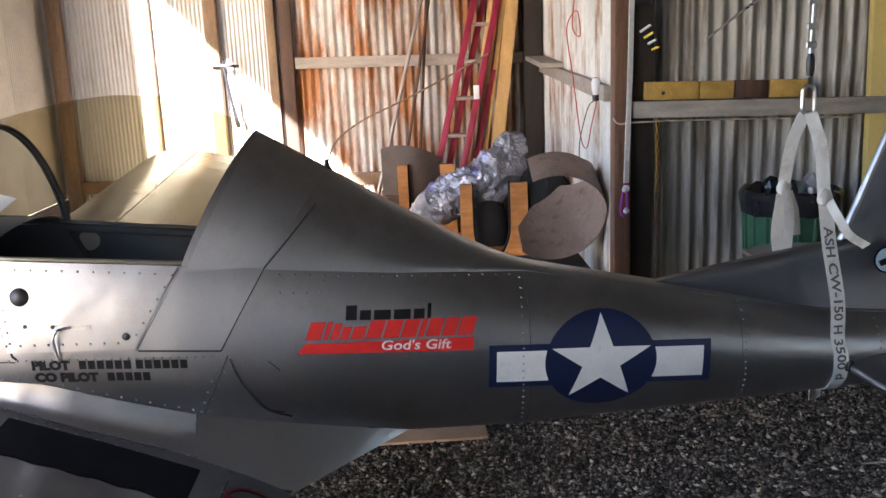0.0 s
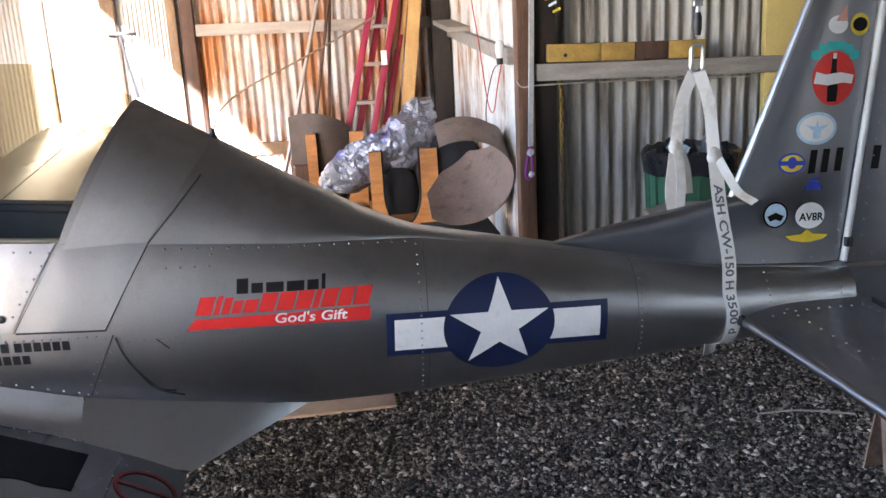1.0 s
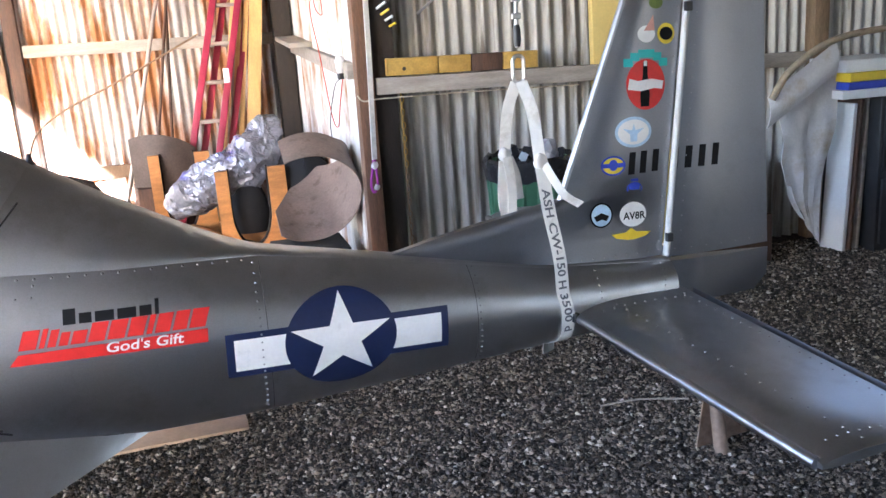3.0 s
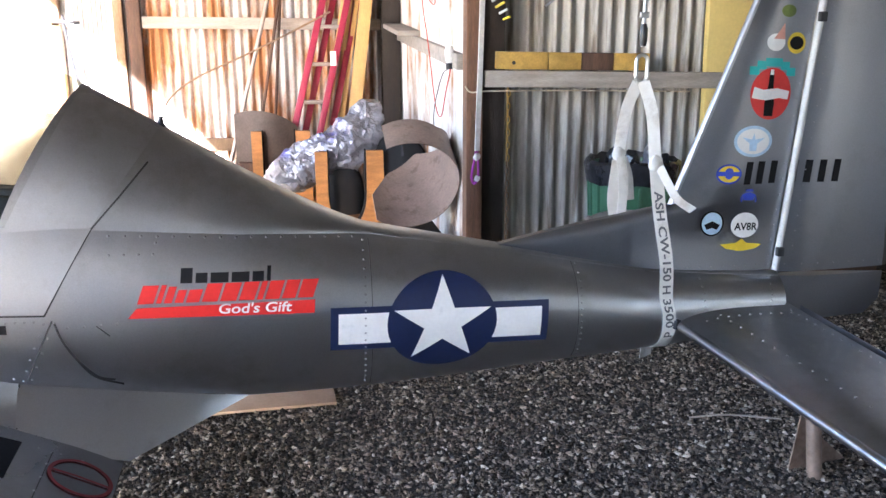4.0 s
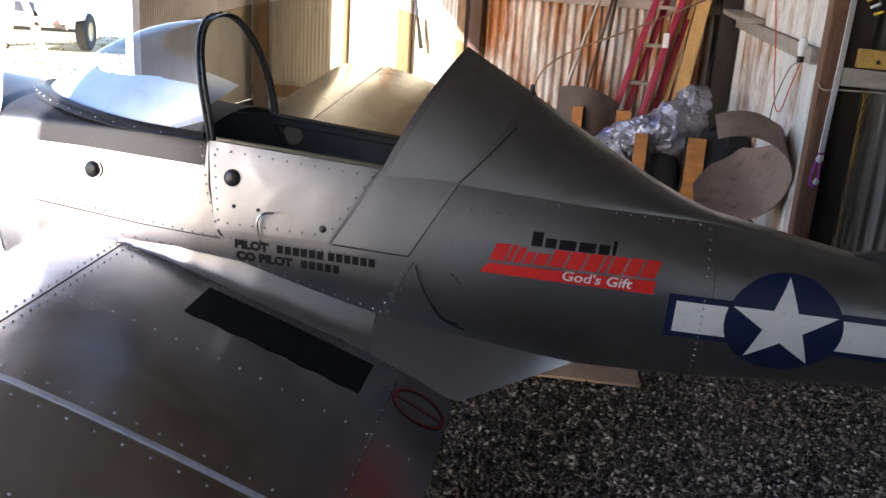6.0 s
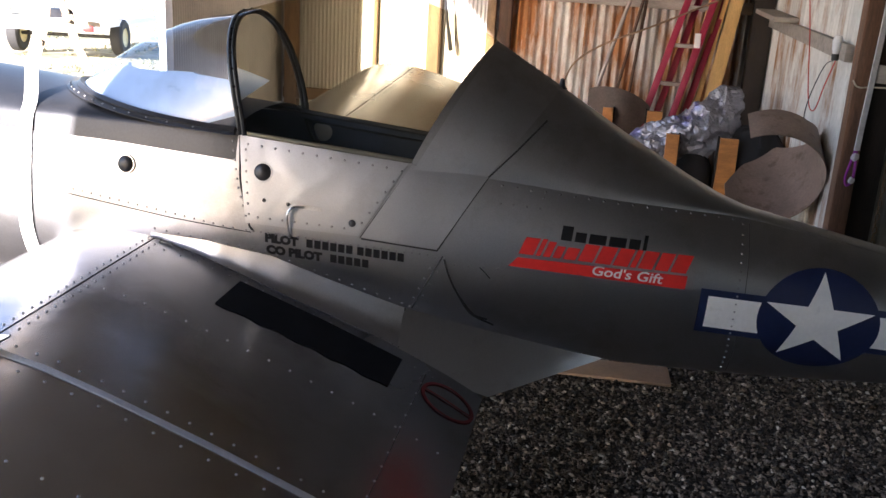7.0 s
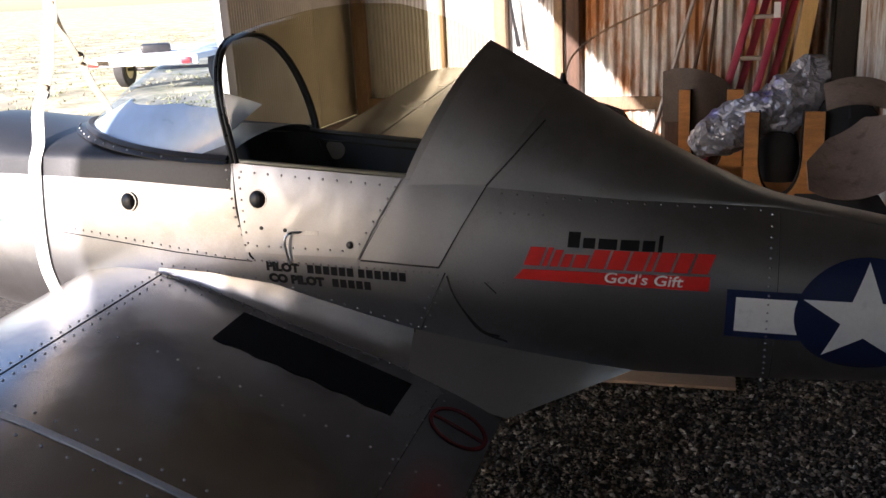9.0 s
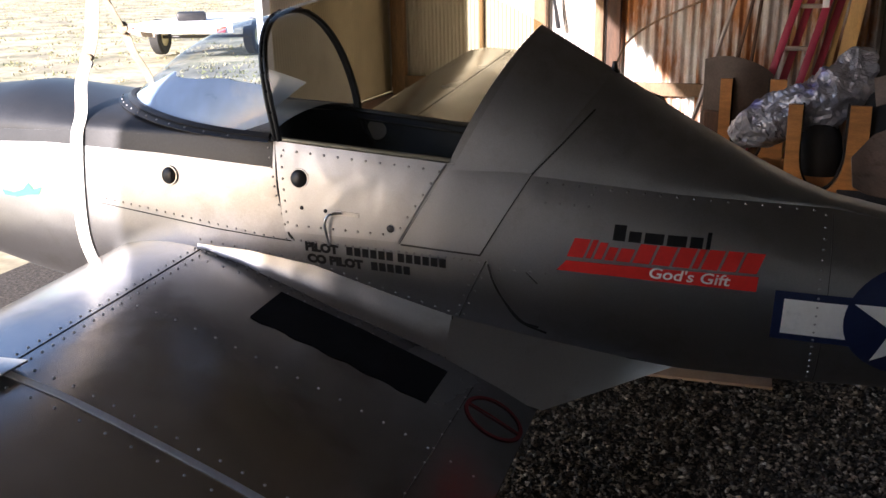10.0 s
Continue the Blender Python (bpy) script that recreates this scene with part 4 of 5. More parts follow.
    for v0, u0, v1, u1, k in ((0.03, 0.30, 0.98, 0.34, 18), (0.03, 0.93, 0.98, 0.93, 24), (0.05, 0.15, 0.05, 0.9, 8), (0.95, 0.15, 0.95, 0.9, 9)):
        for i in range(k + 1):
            u, v = lerp(u0, u1, i / k), lerp(v0, v1, i / k)
            sr.append((flip @ stab_point(u, v, 1), Vector((0, 0, 1))))
    tagged(part("rivets", rivet_bm(sr, 0.0032), RIVET, stab), "rows of small domed rivets", kind="stuff")
part("stab_bracket", box((0.02, 0.03, 0.03), pose(1.17, 2.485, 0.545, 0, 0, 20), 0.003), DARK_PLASTIC, plane)
part("antenna_foot", lathe([(0, 0.03), (0.006, 0.028), (0.009, 0.01), (0.016, 0)], 12, pose(-0.335, AXIS, 1.178)), DARK_PLASTIC, plane)
part("antenna", tube(spline([(-0.335, AXIS, 1.19), (-0.305, AXIS, 1.255), (-0.23, AXIS, 1.31), (-0.10, AXIS, 1.368), (0.02, AXIS, 1.425), (0.14, AXIS, 1.485)], 8), 0.0028, 6), WOOD_OLD, plane, "thin whip antenna")


# ---- markings ----
def flat_poly(bm, pts):
    bm.faces.new([bm.verts.new((x, y, 0)) for x, y in pts])


def refine(bm, size):
    bm.normal_update()
    bmesh.ops.triangulate(bm, faces=bm.faces[:])
    for _ in range(6):
        long = [e for e in bm.edges if e.calc_length() > size]
        if not long:
            break
        bmesh.ops.subdivide_edges(bm, edges=long, cuts=1)
        bmesh.ops.triangulate(bm, faces=bm.faces[:])
    return bm


def hull_decal(name, polys, mat, off, m, label="", text=None):
    """Flat shapes, laid on the near side of the hull by m (2D to x, z)."""
    bm = text or bmesh.new()
    for p in polys:
        flat_poly(bm, p)
    refine(bm, 0.022)
    for v in bm.verts:
        x, z = m(v.co.x, v.co.y)
        v.co = skin(x, z, off)
    bmesh.ops.recalc_face_normals(bm, faces=bm.faces)
    return part(name, bm, mat, plane, label)


def word(s, size, shear=0.0, extra=0.0):
    """The letters of s as flat faces, from the built-in font."""
    cu = bpy.data.curves.new("word", "FONT")
    cu.body, cu.size, cu.shear, cu.offset, cu.resolution_u = s, size, shear, extra, 3
    ob = new("word", cu)
    deps = bpy.context.evaluated_depsgraph_get()
    deps.update()
    me = bpy.data.meshes.new_from_object(ob.evaluated_get(deps))
    bpy.data.objects.remove(ob)
    bm = bmesh.new()
    bm.from_mesh(me)
    bpy.data.meshes.remove(me)
    return bm


def circle(cx, cy, rx, ry=None, n=48):
    return [(cx + rx * math.cos(2 * math.pi * k / n), cy + (ry or rx) * math.sin(2 * math.pi * k / n)) for k in range(n)]


def star(r):
    return [((r if k % 2 == 0 else r * 0.382) * math.sin(math.pi * k / 5), (r if k % 2 == 0 else r * 0.382) * math.cos(math.pi * k / 5)) for k in range(10)]


def round_map(x, y):
    return 0.423 + x + 0.03 * y, 0.622 + 0.875 * y - 0.055 * x


def rect(x0, y0, x1, y1, sh=0.0):
    return [(x0, y0), (x1, y0), (x1 + sh, y1), (x0 + sh, y1)]


hull_decal("roundel_bar", [rect(-0.322, -0.082, 0.325, 0.063)], NAVY, 0.0012, round_map, "navy blue bar of the star marking")
hull_decal("roundel_disc", [circle(0, 0, 0.163)], NAVY, 0.0017, round_map, "navy blue disc")
hull_decal("roundel_bar_white", [rect(-0.300, -0.062, -0.135, 0.042)], WHITE_VINYL, 0.0017, round_map)
hull_decal("roundel_bar_white", [rect(0.135, -0.062, 0.303, 0.042)], WHITE_VINYL, 0.0017, round_map)
hull_decal("roundel_disc_front", [circle(0, 0, 0.163)], NAVY, 0.0021, round_map)
hull_decal("roundel_star", [star(0.152)], WHITE_VINYL, 0.0026, round_map, "white five-pointed star")


def logo_map(x, y):
    return -0.423 + x + 0.08 * y, 0.712 + 0.92 * y - 0.052 * x + 0.0


hull_decal("logo_band", [[(0, 0), (0.482, 0), (0.482, 0.040), (0.022, 0.030)]], RED_VINYL, 0.0014, logo_map, "red band of the maker's lettering")
x = 0.022
for w, h in ((0.040, 1.0), (0.013, 1.0), (0.020, 0.9), (0.022, 0.7), (0.034, 0.7), (0.040, 1.0), (0.042, 1.0), (0.040, 1.0), (0.015, 1.0), (0.038, 1.0), (0.036, 1.0), (0.042, 1.0)):
    lo = 0.041 + 0.012 * x
    hull_decal("logo_block", [rect(x, lo, x + w, lo + 0.052 * h, 0.014 * h)], RED_VINYL, 0.0014, logo_map)
    x += w + 0.0065
x = 0.128
for w, h in ((0.030, 0.042), (0.030, 0.028), (0.046, 0.028), (0.046, 0.028), (0.030, 0.028), (0.010, 0.042)):
    hull_decal("logo_block", [rect(x, 0.097, x + w, 0.097 + h)], BLACK_VINYL, 0.0014, logo_map)
    x += w + 0.008
hull_decal("motto", [], WHITE_VINYL, 0.0020, lambda x, y: logo_map(0.225 + x * 1.12, 0.008 + y), "pale motto lettering", text=word("God's Gift", 0.041, 0.1, 0.0006))


def name_map(x, y):
    return -1.118 + x, 0.716 + y - 0.052 * x


hull_decal("stencil_word", [], BLACK_VINYL, 0.0016, lambda x, y: name_map(x * 1.1, y), "black stencilled lettering", text=word("PILOT", 0.033, 0, 0.0024))
hull_decal("stencil_word", [], BLACK_VINYL, 0.0016, lambda x, y: name_map(0.004 + x * 1.1, y - 0.034), "black stencilled lettering", text=word("CO PILOT", 0.033, 0, 0.0024))
for x0, count, y0 in ((0.122, 6, 0.0), (0.270, 6, 0.0), (0.192, 5, -0.034)):
    for k in range(count):
        hull_decal("stencil_bar", [rect(x0 + 0.0232 * k, y0, x0 + 0.0232 * k + 0.0185, y0 + 0.024)], BLACK_VINYL, 0.0016, name_map)


green = [(-2.20, 0.812), (-2.15, 0.806), (-2.11, 0.818), (-2.085, 0.842), (-2.065, 0.822), (-2.03, 0.832), (-2.045, 0.806), (-2.09, 0.802), (-2.14, 0.792), (-2.19, 0.796)]
hull_decal("nose_mark", [green], material("green_vinyl", (0.05, 0.30, 0.14), 0.4, 0, 0.1, 12, 0, 100), 0.0015, lambda x, y: (x, y), "small green mark on the nose")


def fin_decal(name, polys, mat, off, cx, cz, label="", text=None, tilt=-0.05):
    bm = text or bmesh.new()
    for p in polys:
        flat_poly(bm, p)
    refine(bm, 0.03)
    for v in bm.verts:
        x, z = cx + v.co.x, cz + v.co.y + tilt * v.co.x
        v.co = Vector((x, fin_y(x, z) - off, z))
    bmesh.ops.recalc_face_normals(bm, faces=bm.faces)
    return part(name, bm, mat, plane, label)


fin_decal("sticker", [circle(0, 0, 0.073, 0.079)], RED_VINYL, 0.001, 1.478, 1.240, "round red drink sticker")
fin_decal("sticker_bottle", [[(-0.016, -0.068), (0.016, -0.068), (0.018, -0.03), (0.013, 0.01), (0.009, 0.03), (0.008, 0.07), (-0.008, 0.07), (-0.009, 0.03), (-0.013, 0.01), (-0.018, -0.03)]], BLACK_VINYL, 0.0016, 1.474, 1.240)
fin_decal("sticker_band", [[(-0.068, -0.014), (-0.02, -0.020), (0.03, -0.012), (0.062, -0.016), (0.066, 0.010), (0.02, 0.018), (-0.03, 0.012), (-0.062, 0.020)]], WHITE_VINYL, 0.0022, 1.478, 1.240)
fin_decal("sticker_cap", [rect(-0.006, 0.058, 0.006, 0.074)], WHITE_VINYL, 0.0022, 1.474, 1.240)
for k in range(6):
    a = math.radians(135 - k * 18)
    p = (0.092 * math.cos(a), 0.096 * math.sin(a))
    fin_decal("sticker_arc", [[(p[0] - 0.016, p[1] - 0.012), (p[0] + 0.016, p[1] - 0.012), (p[0] + 0.016, p[1] + 0.013), (p[0] - 0.016, p[1] + 0.013)]], TEAL, 0.0012 + 0.0001 * k, 1.478, 1.240)
fin_decal("sticker", [circle(0, 0, 0.032, 0.026)], WHITE_VINYL, 0.001, 1.478, 1.395, "white and pink sticker")
fin_decal("sticker", [[(-0.01, 0), (0.03, 0.0), (0.024, 0.048), (0.012, 0.03)]], material("pink_vinyl", (0.6, 0.3, 0.24), 0.4), 0.0016, 1.478, 1.405)
fin_decal("sticker", [circle(0, 0, 0.034, 0.032)], YELLOW, 0.001, 1.553, 1.392, "black and yellow sticker")
fin_decal("sticker", [circle(0, 0, 0.026, 0.020)], BLACK_VINYL, 0.0016, 1.553, 1.392)
fin_decal("sticker", [circle(0, 0, 0.026, 0.018)], material("olive_vinyl", (0.12, 0.16, 0.03), 0.4), 0.001, 1.512, 1.487, "small olive oval sticker")
fin_decal("sticker", [circle(0, 0, 0.068, 0.049)], PALE_BLUE, 0.001, 1.432, 1.095, "pale blue oval sticker with wings")
fin_decal("sticker", [circle(0, 0, 0.058, 0.040)], WHITE_VINYL, 0.0014, 1.432, 1.095)
fin_decal("sticker", [[(-0.04, 0.012), (-0.006, 0.006), (0, 0.026), (0.006, 0.006), (0.04, 0.012), (0.014, -0.006), (0.012, -0.03), (-0.012, -0.03), (-0.014, -0.006)]], PALE_BLUE, 0.002, 1.432, 1.095)
fin_decal("sticker", [circle(0, 0, 0.044, 0.032)], BLUE, 0.001, 1.357, 0.995, "blue and yellow oval sticker")
fin_decal("sticker", [circle(0, 0, 0.038, 0.026)], YELLOW, 0.0014, 1.357, 0.995)
fin_decal("sticker", [rect(-0.044, -0.008, 0.044, 0.006), circle(0, 0.0, 0.016, 0.018)], BLUE, 0.002, 1.357, 0.997)
fin_decal("sticker", [circle(0, 0, 0.030, 0.021), rect(-0.014, 0.024, 0.014, 0.032)], BLUE, 0.001, 1.435, 0.912, "small blue sticker")
fin_decal("sticker", [circle(0, 0, 0.041)], BLACK_VINYL, 0.001, 1.315, 0.838, "round sky-blue sticker with black rim")
fin_decal("sticker", [circle(0, 0, 0.036)], PALE_BLUE, 0.0014, 1.315, 0.838)
fin_decal("sticker", [[(-0.028, -0.004), (0, 0.008), (0.028, -0.004), (0.018, -0.02), (0, -0.014), (-0.018, -0.02)]], BLACK_VINYL, 0.002, 1.315, 0.838)
fin_decal("sticker", [circle(0, 0, 0.050, 0.041)], WHITE_VINYL, 0.001, 1.432, 0.826, "white oval sticker with black letters")
fin_decal("sticker_word", [], BLACK_VINYL, 0.0016, 1.396, 0.812, "black sticker lettering", text=word("AV8R", 0.034, 0, 0.0008))
fin_decal("sticker", [[(-0.075, 0.008), (-0.02, 0.012), (0, 0.026), (0.02, 0.012), (0.075, 0.008), (0.055, -0.006), (0.012, -0.014), (-0.012, -0.014), (-0.055, -0.006)]], YELLOW, 0.001, 1.425, 0.756, "yellow winged sticker")
for k, x in enumerate((1.425, 1.468, 1.515, 1.585, 1.632, 1.680, 1.730)):
    fin_decal("number_bar", [rect(-0.014, -0.036, 0.010, 0.036, 0.006)], BLACK_VINYL, 0.0012, x, 0.995 - 0.0 * k)

# ---- the slings ----
sling = thing("tail_sling", "white woven strap sling lifting the tail, knotted under a steel link", "sling")
TOP = Vector((1.05, AXIS - 0.03, 1.285))
link = [TOP + Vector((0.017 * math.cos(a), 0, 0.036 + 0.018 * math.sin(a) + (0.022 if math.sin(a) > 0 else -0.022))) for a in np.linspace(-math.pi, math.pi, 25)]
part("steel_link", tube(link + link[:1], 0.006, 8), STEEL, sling, "shiny steel quick link")
rod = part("hanger", tube([TOP + Vector((0, 0, 0.10)), TOP + Vector((0, 0, 0.16)), TOP + Vector((0, 0, 0.17)), TOP + Vector((0.004, 0, 0.3)), TOP + Vector((-0.02, 0, 2.1))], [0.007, 0.007, 0.006, 0.006, 0.005], 8), STEEL, sling, "steel cable with turnbuckle")
part("turnbuckle", lathe([(0, 0), (0.009, 0.002), (0.012, 0.02), (0.012, 0.05), (0.008, 0.065), (0, 0.067)], 10, Matrix.Translation(TOP + Vector((0, 0, 0.10)))), DARK_PLASTIC, sling)
for zc in (0.19, 0.24, 0.31):
    part("cable_clamp", box((0.028, 0.014, 0.018), Matrix.Translation(TOP + Vector((0, 0, zc))), 0.003), STEEL, sling)


def strap(name, pts, across, w, mat, parent, label=""):
    line = spline(pts, 8)
    return part(name, ribbon(line, across, w, 0.0022), mat, parent, label)


part("cable_tail", tube(spline([TOP + Vector((0.004, 0, 0.30)), TOP + Vector((-0.015, 0, 0.345)), TOP + Vector((-0.075, 0, 0.36)), TOP + Vector((-0.19, 0, 0.295)), TOP + Vector((-0.30, 0, 0.215))], 6), 0.004, 6), STEEL, sling)
near_knot, far_knot = Vector((1.090, AXIS - 0.075, 1.045)), Vector((1.022, AXIS + 0.05, 1.060))
strap("strap_leg", [TOP + Vector((0.004, -0.008, 0.0)), TOP.lerp(near_knot, 0.4) + Vector((0.012, -0.012, 0)), near_knot], Vector((0.9, -0.25, 0.2)), 0.036, WEBBING, sling, "white woven strap")
strap("strap_leg", [TOP + Vector((-0.006, 0.006, 0)), TOP.lerp(far_knot, 0.4) + Vector((-0.018, 0, 0)), far_knot], Vector((0.9, -0.1, -0.2)), 0.036, WEBBING, sling)


def knot(p, r, parent, mat):
    rows = []
    for i in range(9):
        a = math.pi * i / 8
        rows.append([p + Vector((r * math.sin(a) * math.cos(b) * (1 + 0.22 * math.sin(3 * b + 2 * a)), r * 0.8 * math.sin(a) * math.sin(b) * (1 + 0.2 * math.sin(2 * b)), r * 1.25 * math.cos(a))) for b in np.linspace(0, 2 * math.pi, 14)])
    part("knot", tidy(grid(rows)), mat, parent)


knot(near_knot, 0.021, sling, WEBBING)
knot(far_knot, 0.021, sling, WEBBING)
HX = 1.125


def hull_ring(x, a, grow=0.004):
    """A point round the tail cone; a = 0 at the near side, 90 at the keel."""
    zb, zm, w, zl, wl, zt = station(x)
    s, c = math.sin(a), math.cos(a)
    return Vector((x, AXIS - (w + grow) * c, zm - ((zm - zb) if s > 0 else (zt - zm)) * s - grow * s))


near_run = [near_knot + Vector((0.003, -0.004, -0.02)), Vector((1.10, AXIS - 0.105, 0.90)), Vector((1.118, AXIS - 0.135, 0.75)), hull_ring(1.135, -0.45, 0.006), hull_ring(1.145, 0.0, 0.004), hull_ring(1.150, 0.5, 0.004), hull_ring(1.145, 0.95, 0.004), hull_ring(1.14, 1.5, 0.004)]
band = strap("strap_band", near_run, Vector((1, 0, 0.03)), 0.042, WEBBING, sling, "white woven strap printed in grey")
far_run = [far_knot + Vector((0, 0, -0.02)), Vector((1.04, AXIS + 0.12, 0.88)), Vector((1.09, AXIS + 0.145, 0.72)), hull_ring(1.12, math.pi, 0.004), hull_ring(1.13, 2.4, 0.004), hull_ring(1.14, 1.6, 0.004)]
strap("strap_band", far_run, Vector((1, 0, 0.03)), 0.042, WEBBING, sling)
strap("strap_tail", [near_knot + Vector((0.01, -0.012, -0.01)), near_knot + Vector((0.030, -0.03, -0.055)), near_knot + Vector((0.062, -0.035, -0.105)), near_knot + Vector((0.112, -0.04, -0.140))], Vector((0.6, -0.4, 0.6)), 0.026, WEBBING, sling, "loose strap end")
strap("strap_tail", [far_knot + Vector((0.0, -0.02, -0.01)), far_knot + Vector((0.008, -0.03, -0.10)), far_knot + Vector((0.004, -0.035, -0.19))], Vector((1, 0.1, 0)), 0.030, WEBBING, sling)
strap("strap_tail", [far_knot + Vector((0.01, -0.01, -0.01)), far_knot + Vector((0.035, 0.0, -0.07)), far_knot + Vector((0.045, 0.0, -0.15))], Vector((1, 0.3, 0)), 0.030, WEBBING, sling)
strap("strap_end", [hull_ring(1.13, 1.3, 0.006), hull_ring(1.10, 1.15, 0.012), hull_ring(1.075, 1.0, 0.016)], Vector((0.3, 0.6, 0.6)), 0.040, WEBBING, sling)
dense = spline(near_run, 24)
text_bm = word("ASH CW-150 H 3500 d", 0.036, 0, 0.0008)
long = max(v.co.x for v in text_bm.verts)
cum = [0.0]
for a, b in zip(dense, dense[1:]):
    cum.append(cum[-1] + (b - a).length)


def on_band(s, c):
    k = min(len(dense) - 2, max(0, int(np.searchsorted(cum, s)) - 1))
    f = (s - cum[k]) / max(1e-6, cum[k + 1] - cum[k])
    p = dense[k].lerp(dense[k + 1], f)
    d = (dense[k + 1] - dense[k]).normalized()
    ac = Vector((1, 0, 0.03)).normalized()
    out = d.cross(ac).normalized()
    if out.y > 0 and k < len(dense) * 0.8:
        out = -out
    return p + ac * c + out * 0.0034


refine(text_bm, 0.02)
for v in text_bm.verts:
    v.co = on_band(0.065 + v.co.x * 0.475 / long, v.co.y - 0.012)
part("strap_print", text_bm, PRINT, band, "grey printed lettering")
front = thing("nose_sling", "tan woven strap sling lifting the aeroplane's nose", "sling")
def nose_ring(x, a, grow=0.005):
    zb, zm, w, zl, wl, zt = station(x)
    s, c = math.sin(a), math.cos(a)
    return Vector((x, AXIS - (w + grow) * c, zm + ((zm - zb) if s < 0 else (zt - zm)) * s + grow * s))


strap("strap_leg", [(-1.945, 2.62, 3.3), (-1.948, 2.61, 2.0), (-1.950, 2.60, 1.47), (-1.944, 2.56, 1.37), (-1.915, 2.50, 1.27), (-1.903, 2.45, 1.20)], Vector((0.9, 0.3, 0.2)), 0.045, TAN_WEB, front)
strap("strap_leg", [(-1.950, 2.60, 1.46), (-1.956, 2.64, 1.37), (-1.962, 2.70, 1.285)], Vector((0.9, -0.3, 0.4)), 0.032, TAN_WEB, front)
strap("strap_leg", [(-1.965, 2.715, 1.275), (-1.978, 2.77, 1.19), (-1.978, 2.84, 1.085), nose_ring(-1.98, 2.6), nose_ring(-2.0, 3.2), nose_ring(-1.98, 4.2), nose_ring(-1.95, 4.7)], Vector((1, -0.3, 0.2)), 0.042, TAN_WEB, front)
strap("strap_tail", [(-1.962, 2.71, 1.28), (-1.90, 2.71, 1.262), (-1.84, 2.71, 1.258)], Vector((0.2, 0.2, 1)), 0.016, TAN_WEB, front)
strap("strap_band", [(-1.903, 2.45, 1.20), (-1.885, 2.395, 1.145), skin(-1.875, 1.045, 0.014), skin(-1.874, 1.0, 0.007), skin(-1.875, 0.94, 0.006), skin(-1.876, 0.86, 0.006), skin(-1.88, 0.75, 0.006), skin(-1.885, 0.66, 0.006), skin(-1.89, 0.56, 0.006), nose_ring(-1.92, -1.2), nose_ring(-1.94, -1.6)], Vector((1, 0, 0.05)), 0.045, WEBBING, front, "pale woven strap round the nose")
knot(Vector((-1.903, 2.45, 1.20)), 0.020, front, TAN_WEB)
knot(Vector((-1.962, 2.71, 1.28)), 0.018, front, TAN_WEB)

# ---- things behind the aeroplane ----
def step_ladder():
    t = thing("step_ladder", "red fibreglass step ladder folded and leaning on the back wall", "ladder")
    b0, b1, t0, t1 = Vector((-0.10, 6.75, 0)), Vector((0.11, 6.75, 0)), Vector((0.52, 7.36, 2.25)), Vector((0.70, 7.36, 2.25))
    for a, b in ((b0, t0), (b1, t1)):
        part("rail", between(a, b, 0.05, 0.08, 0.004), FIBREGLASS, t)
        part("rear_rail", between(a + Vector((0.10, 0.10, 0)), b + Vector((0.05, 0.05, -0.1)), 0.05, 0.025, 0.004), FIBREGLASS, t)
    for k in range(1, 8):
        q = k / 8
        part("tread", between(b0.lerp(t0, q) + Vector((0, 0.03, 0)), b1.lerp(t1, q) + Vector((0, 0.03, 0)), 0.028, 0.06, 0.004), ALU_STEP, t)
    part("label", box((0.005, 0.045, 0.11), Matrix.Translation(b1.lerp(t1, 0.52) + Vector((-0.02, -0.042, 0))) @ pose(0, 0, 0, 0, 16, 90), 0.001), WHITE_PAPER, t, "white oval maker's label")
    part("label", box((0.005, 0.05, 0.13), Matrix.Translation(b1.lerp(t1, 0.86) + Vector((-0.02, -0.042, 0))) @ pose(0, 0, 0, 0, 16, 90), 0.001), YELLOW, t, "yellow warning label")
    return t


step_ladder()
for k, (xb, xt, w) in enumerate(((0.20, 0.63, 0.032), (0.27, 0.70, 0.032), (0.34, 0.755, 0.036), (0.455, 0.82, 0.10))):
    ob = part("plank", between((xb, 6.95 + 0.03 * k, 0), (xt, 7.35 + 0.01 * k, 2.3 + 0.1 * k), w, 0.035, 0.003), WOOD_NEW)
    tagged(ob, "yellow pine plank leaning on the back wall", "plank", "leaning planks")
alu = part("aluminium_rail", between((0.32, 7.05, 0.0), (0.60, 7.40, 2.3), 0.04, 0.03, 0.003), ALU_STEP)
tagged(alu, "slotted aluminium rail leaning beside the ladder", "rail")
for (a, b, r, mt, lab) in (((-0.52, 6.9, 0.0), (0.14, 7.38, 2.4), 0.016, ALU_STEP, "long grey pole leaning on the back wall"), ((-0.30, 7.0, 0.0), (0.12, 7.40, 2.2), 0.012, WOOD_DARK, "thin dark pole leaning on the back wall"), ((-0.12, 7.1, 0.0), (0.05, 7.40, 2.0), 0.012, WOOD_DARK, "thin dark pole leaning on the back wall")):
    tagged(part("pole", tube([a, b], r, 10), mt), lab, "pole", "leaning poles")
prop = thing("wall_bracket", "dark iron T-shaped bracket hanging on the back wall", "bracket")
part("bar", box((0.24, 0.03, 0.025), pose(-1.60, 7.33, 1.445, 0, 4, 0), 0.004), DARK_PLASTIC, prop)
part("stem", tube([(-1.60, 7.34, 1.50), (-1.60, 7.34, 1.43), (-1.57, 7.36, 1.20), (-1.53, 7.38, 0.95)], [0.008, 0.012, 0.012, 0.02], 8), DARK_PLASTIC, prop)


def cradle(x0, x1, y, h, thing_, depth=0.04):
    """A board with a U cut in it, lined with felt."""
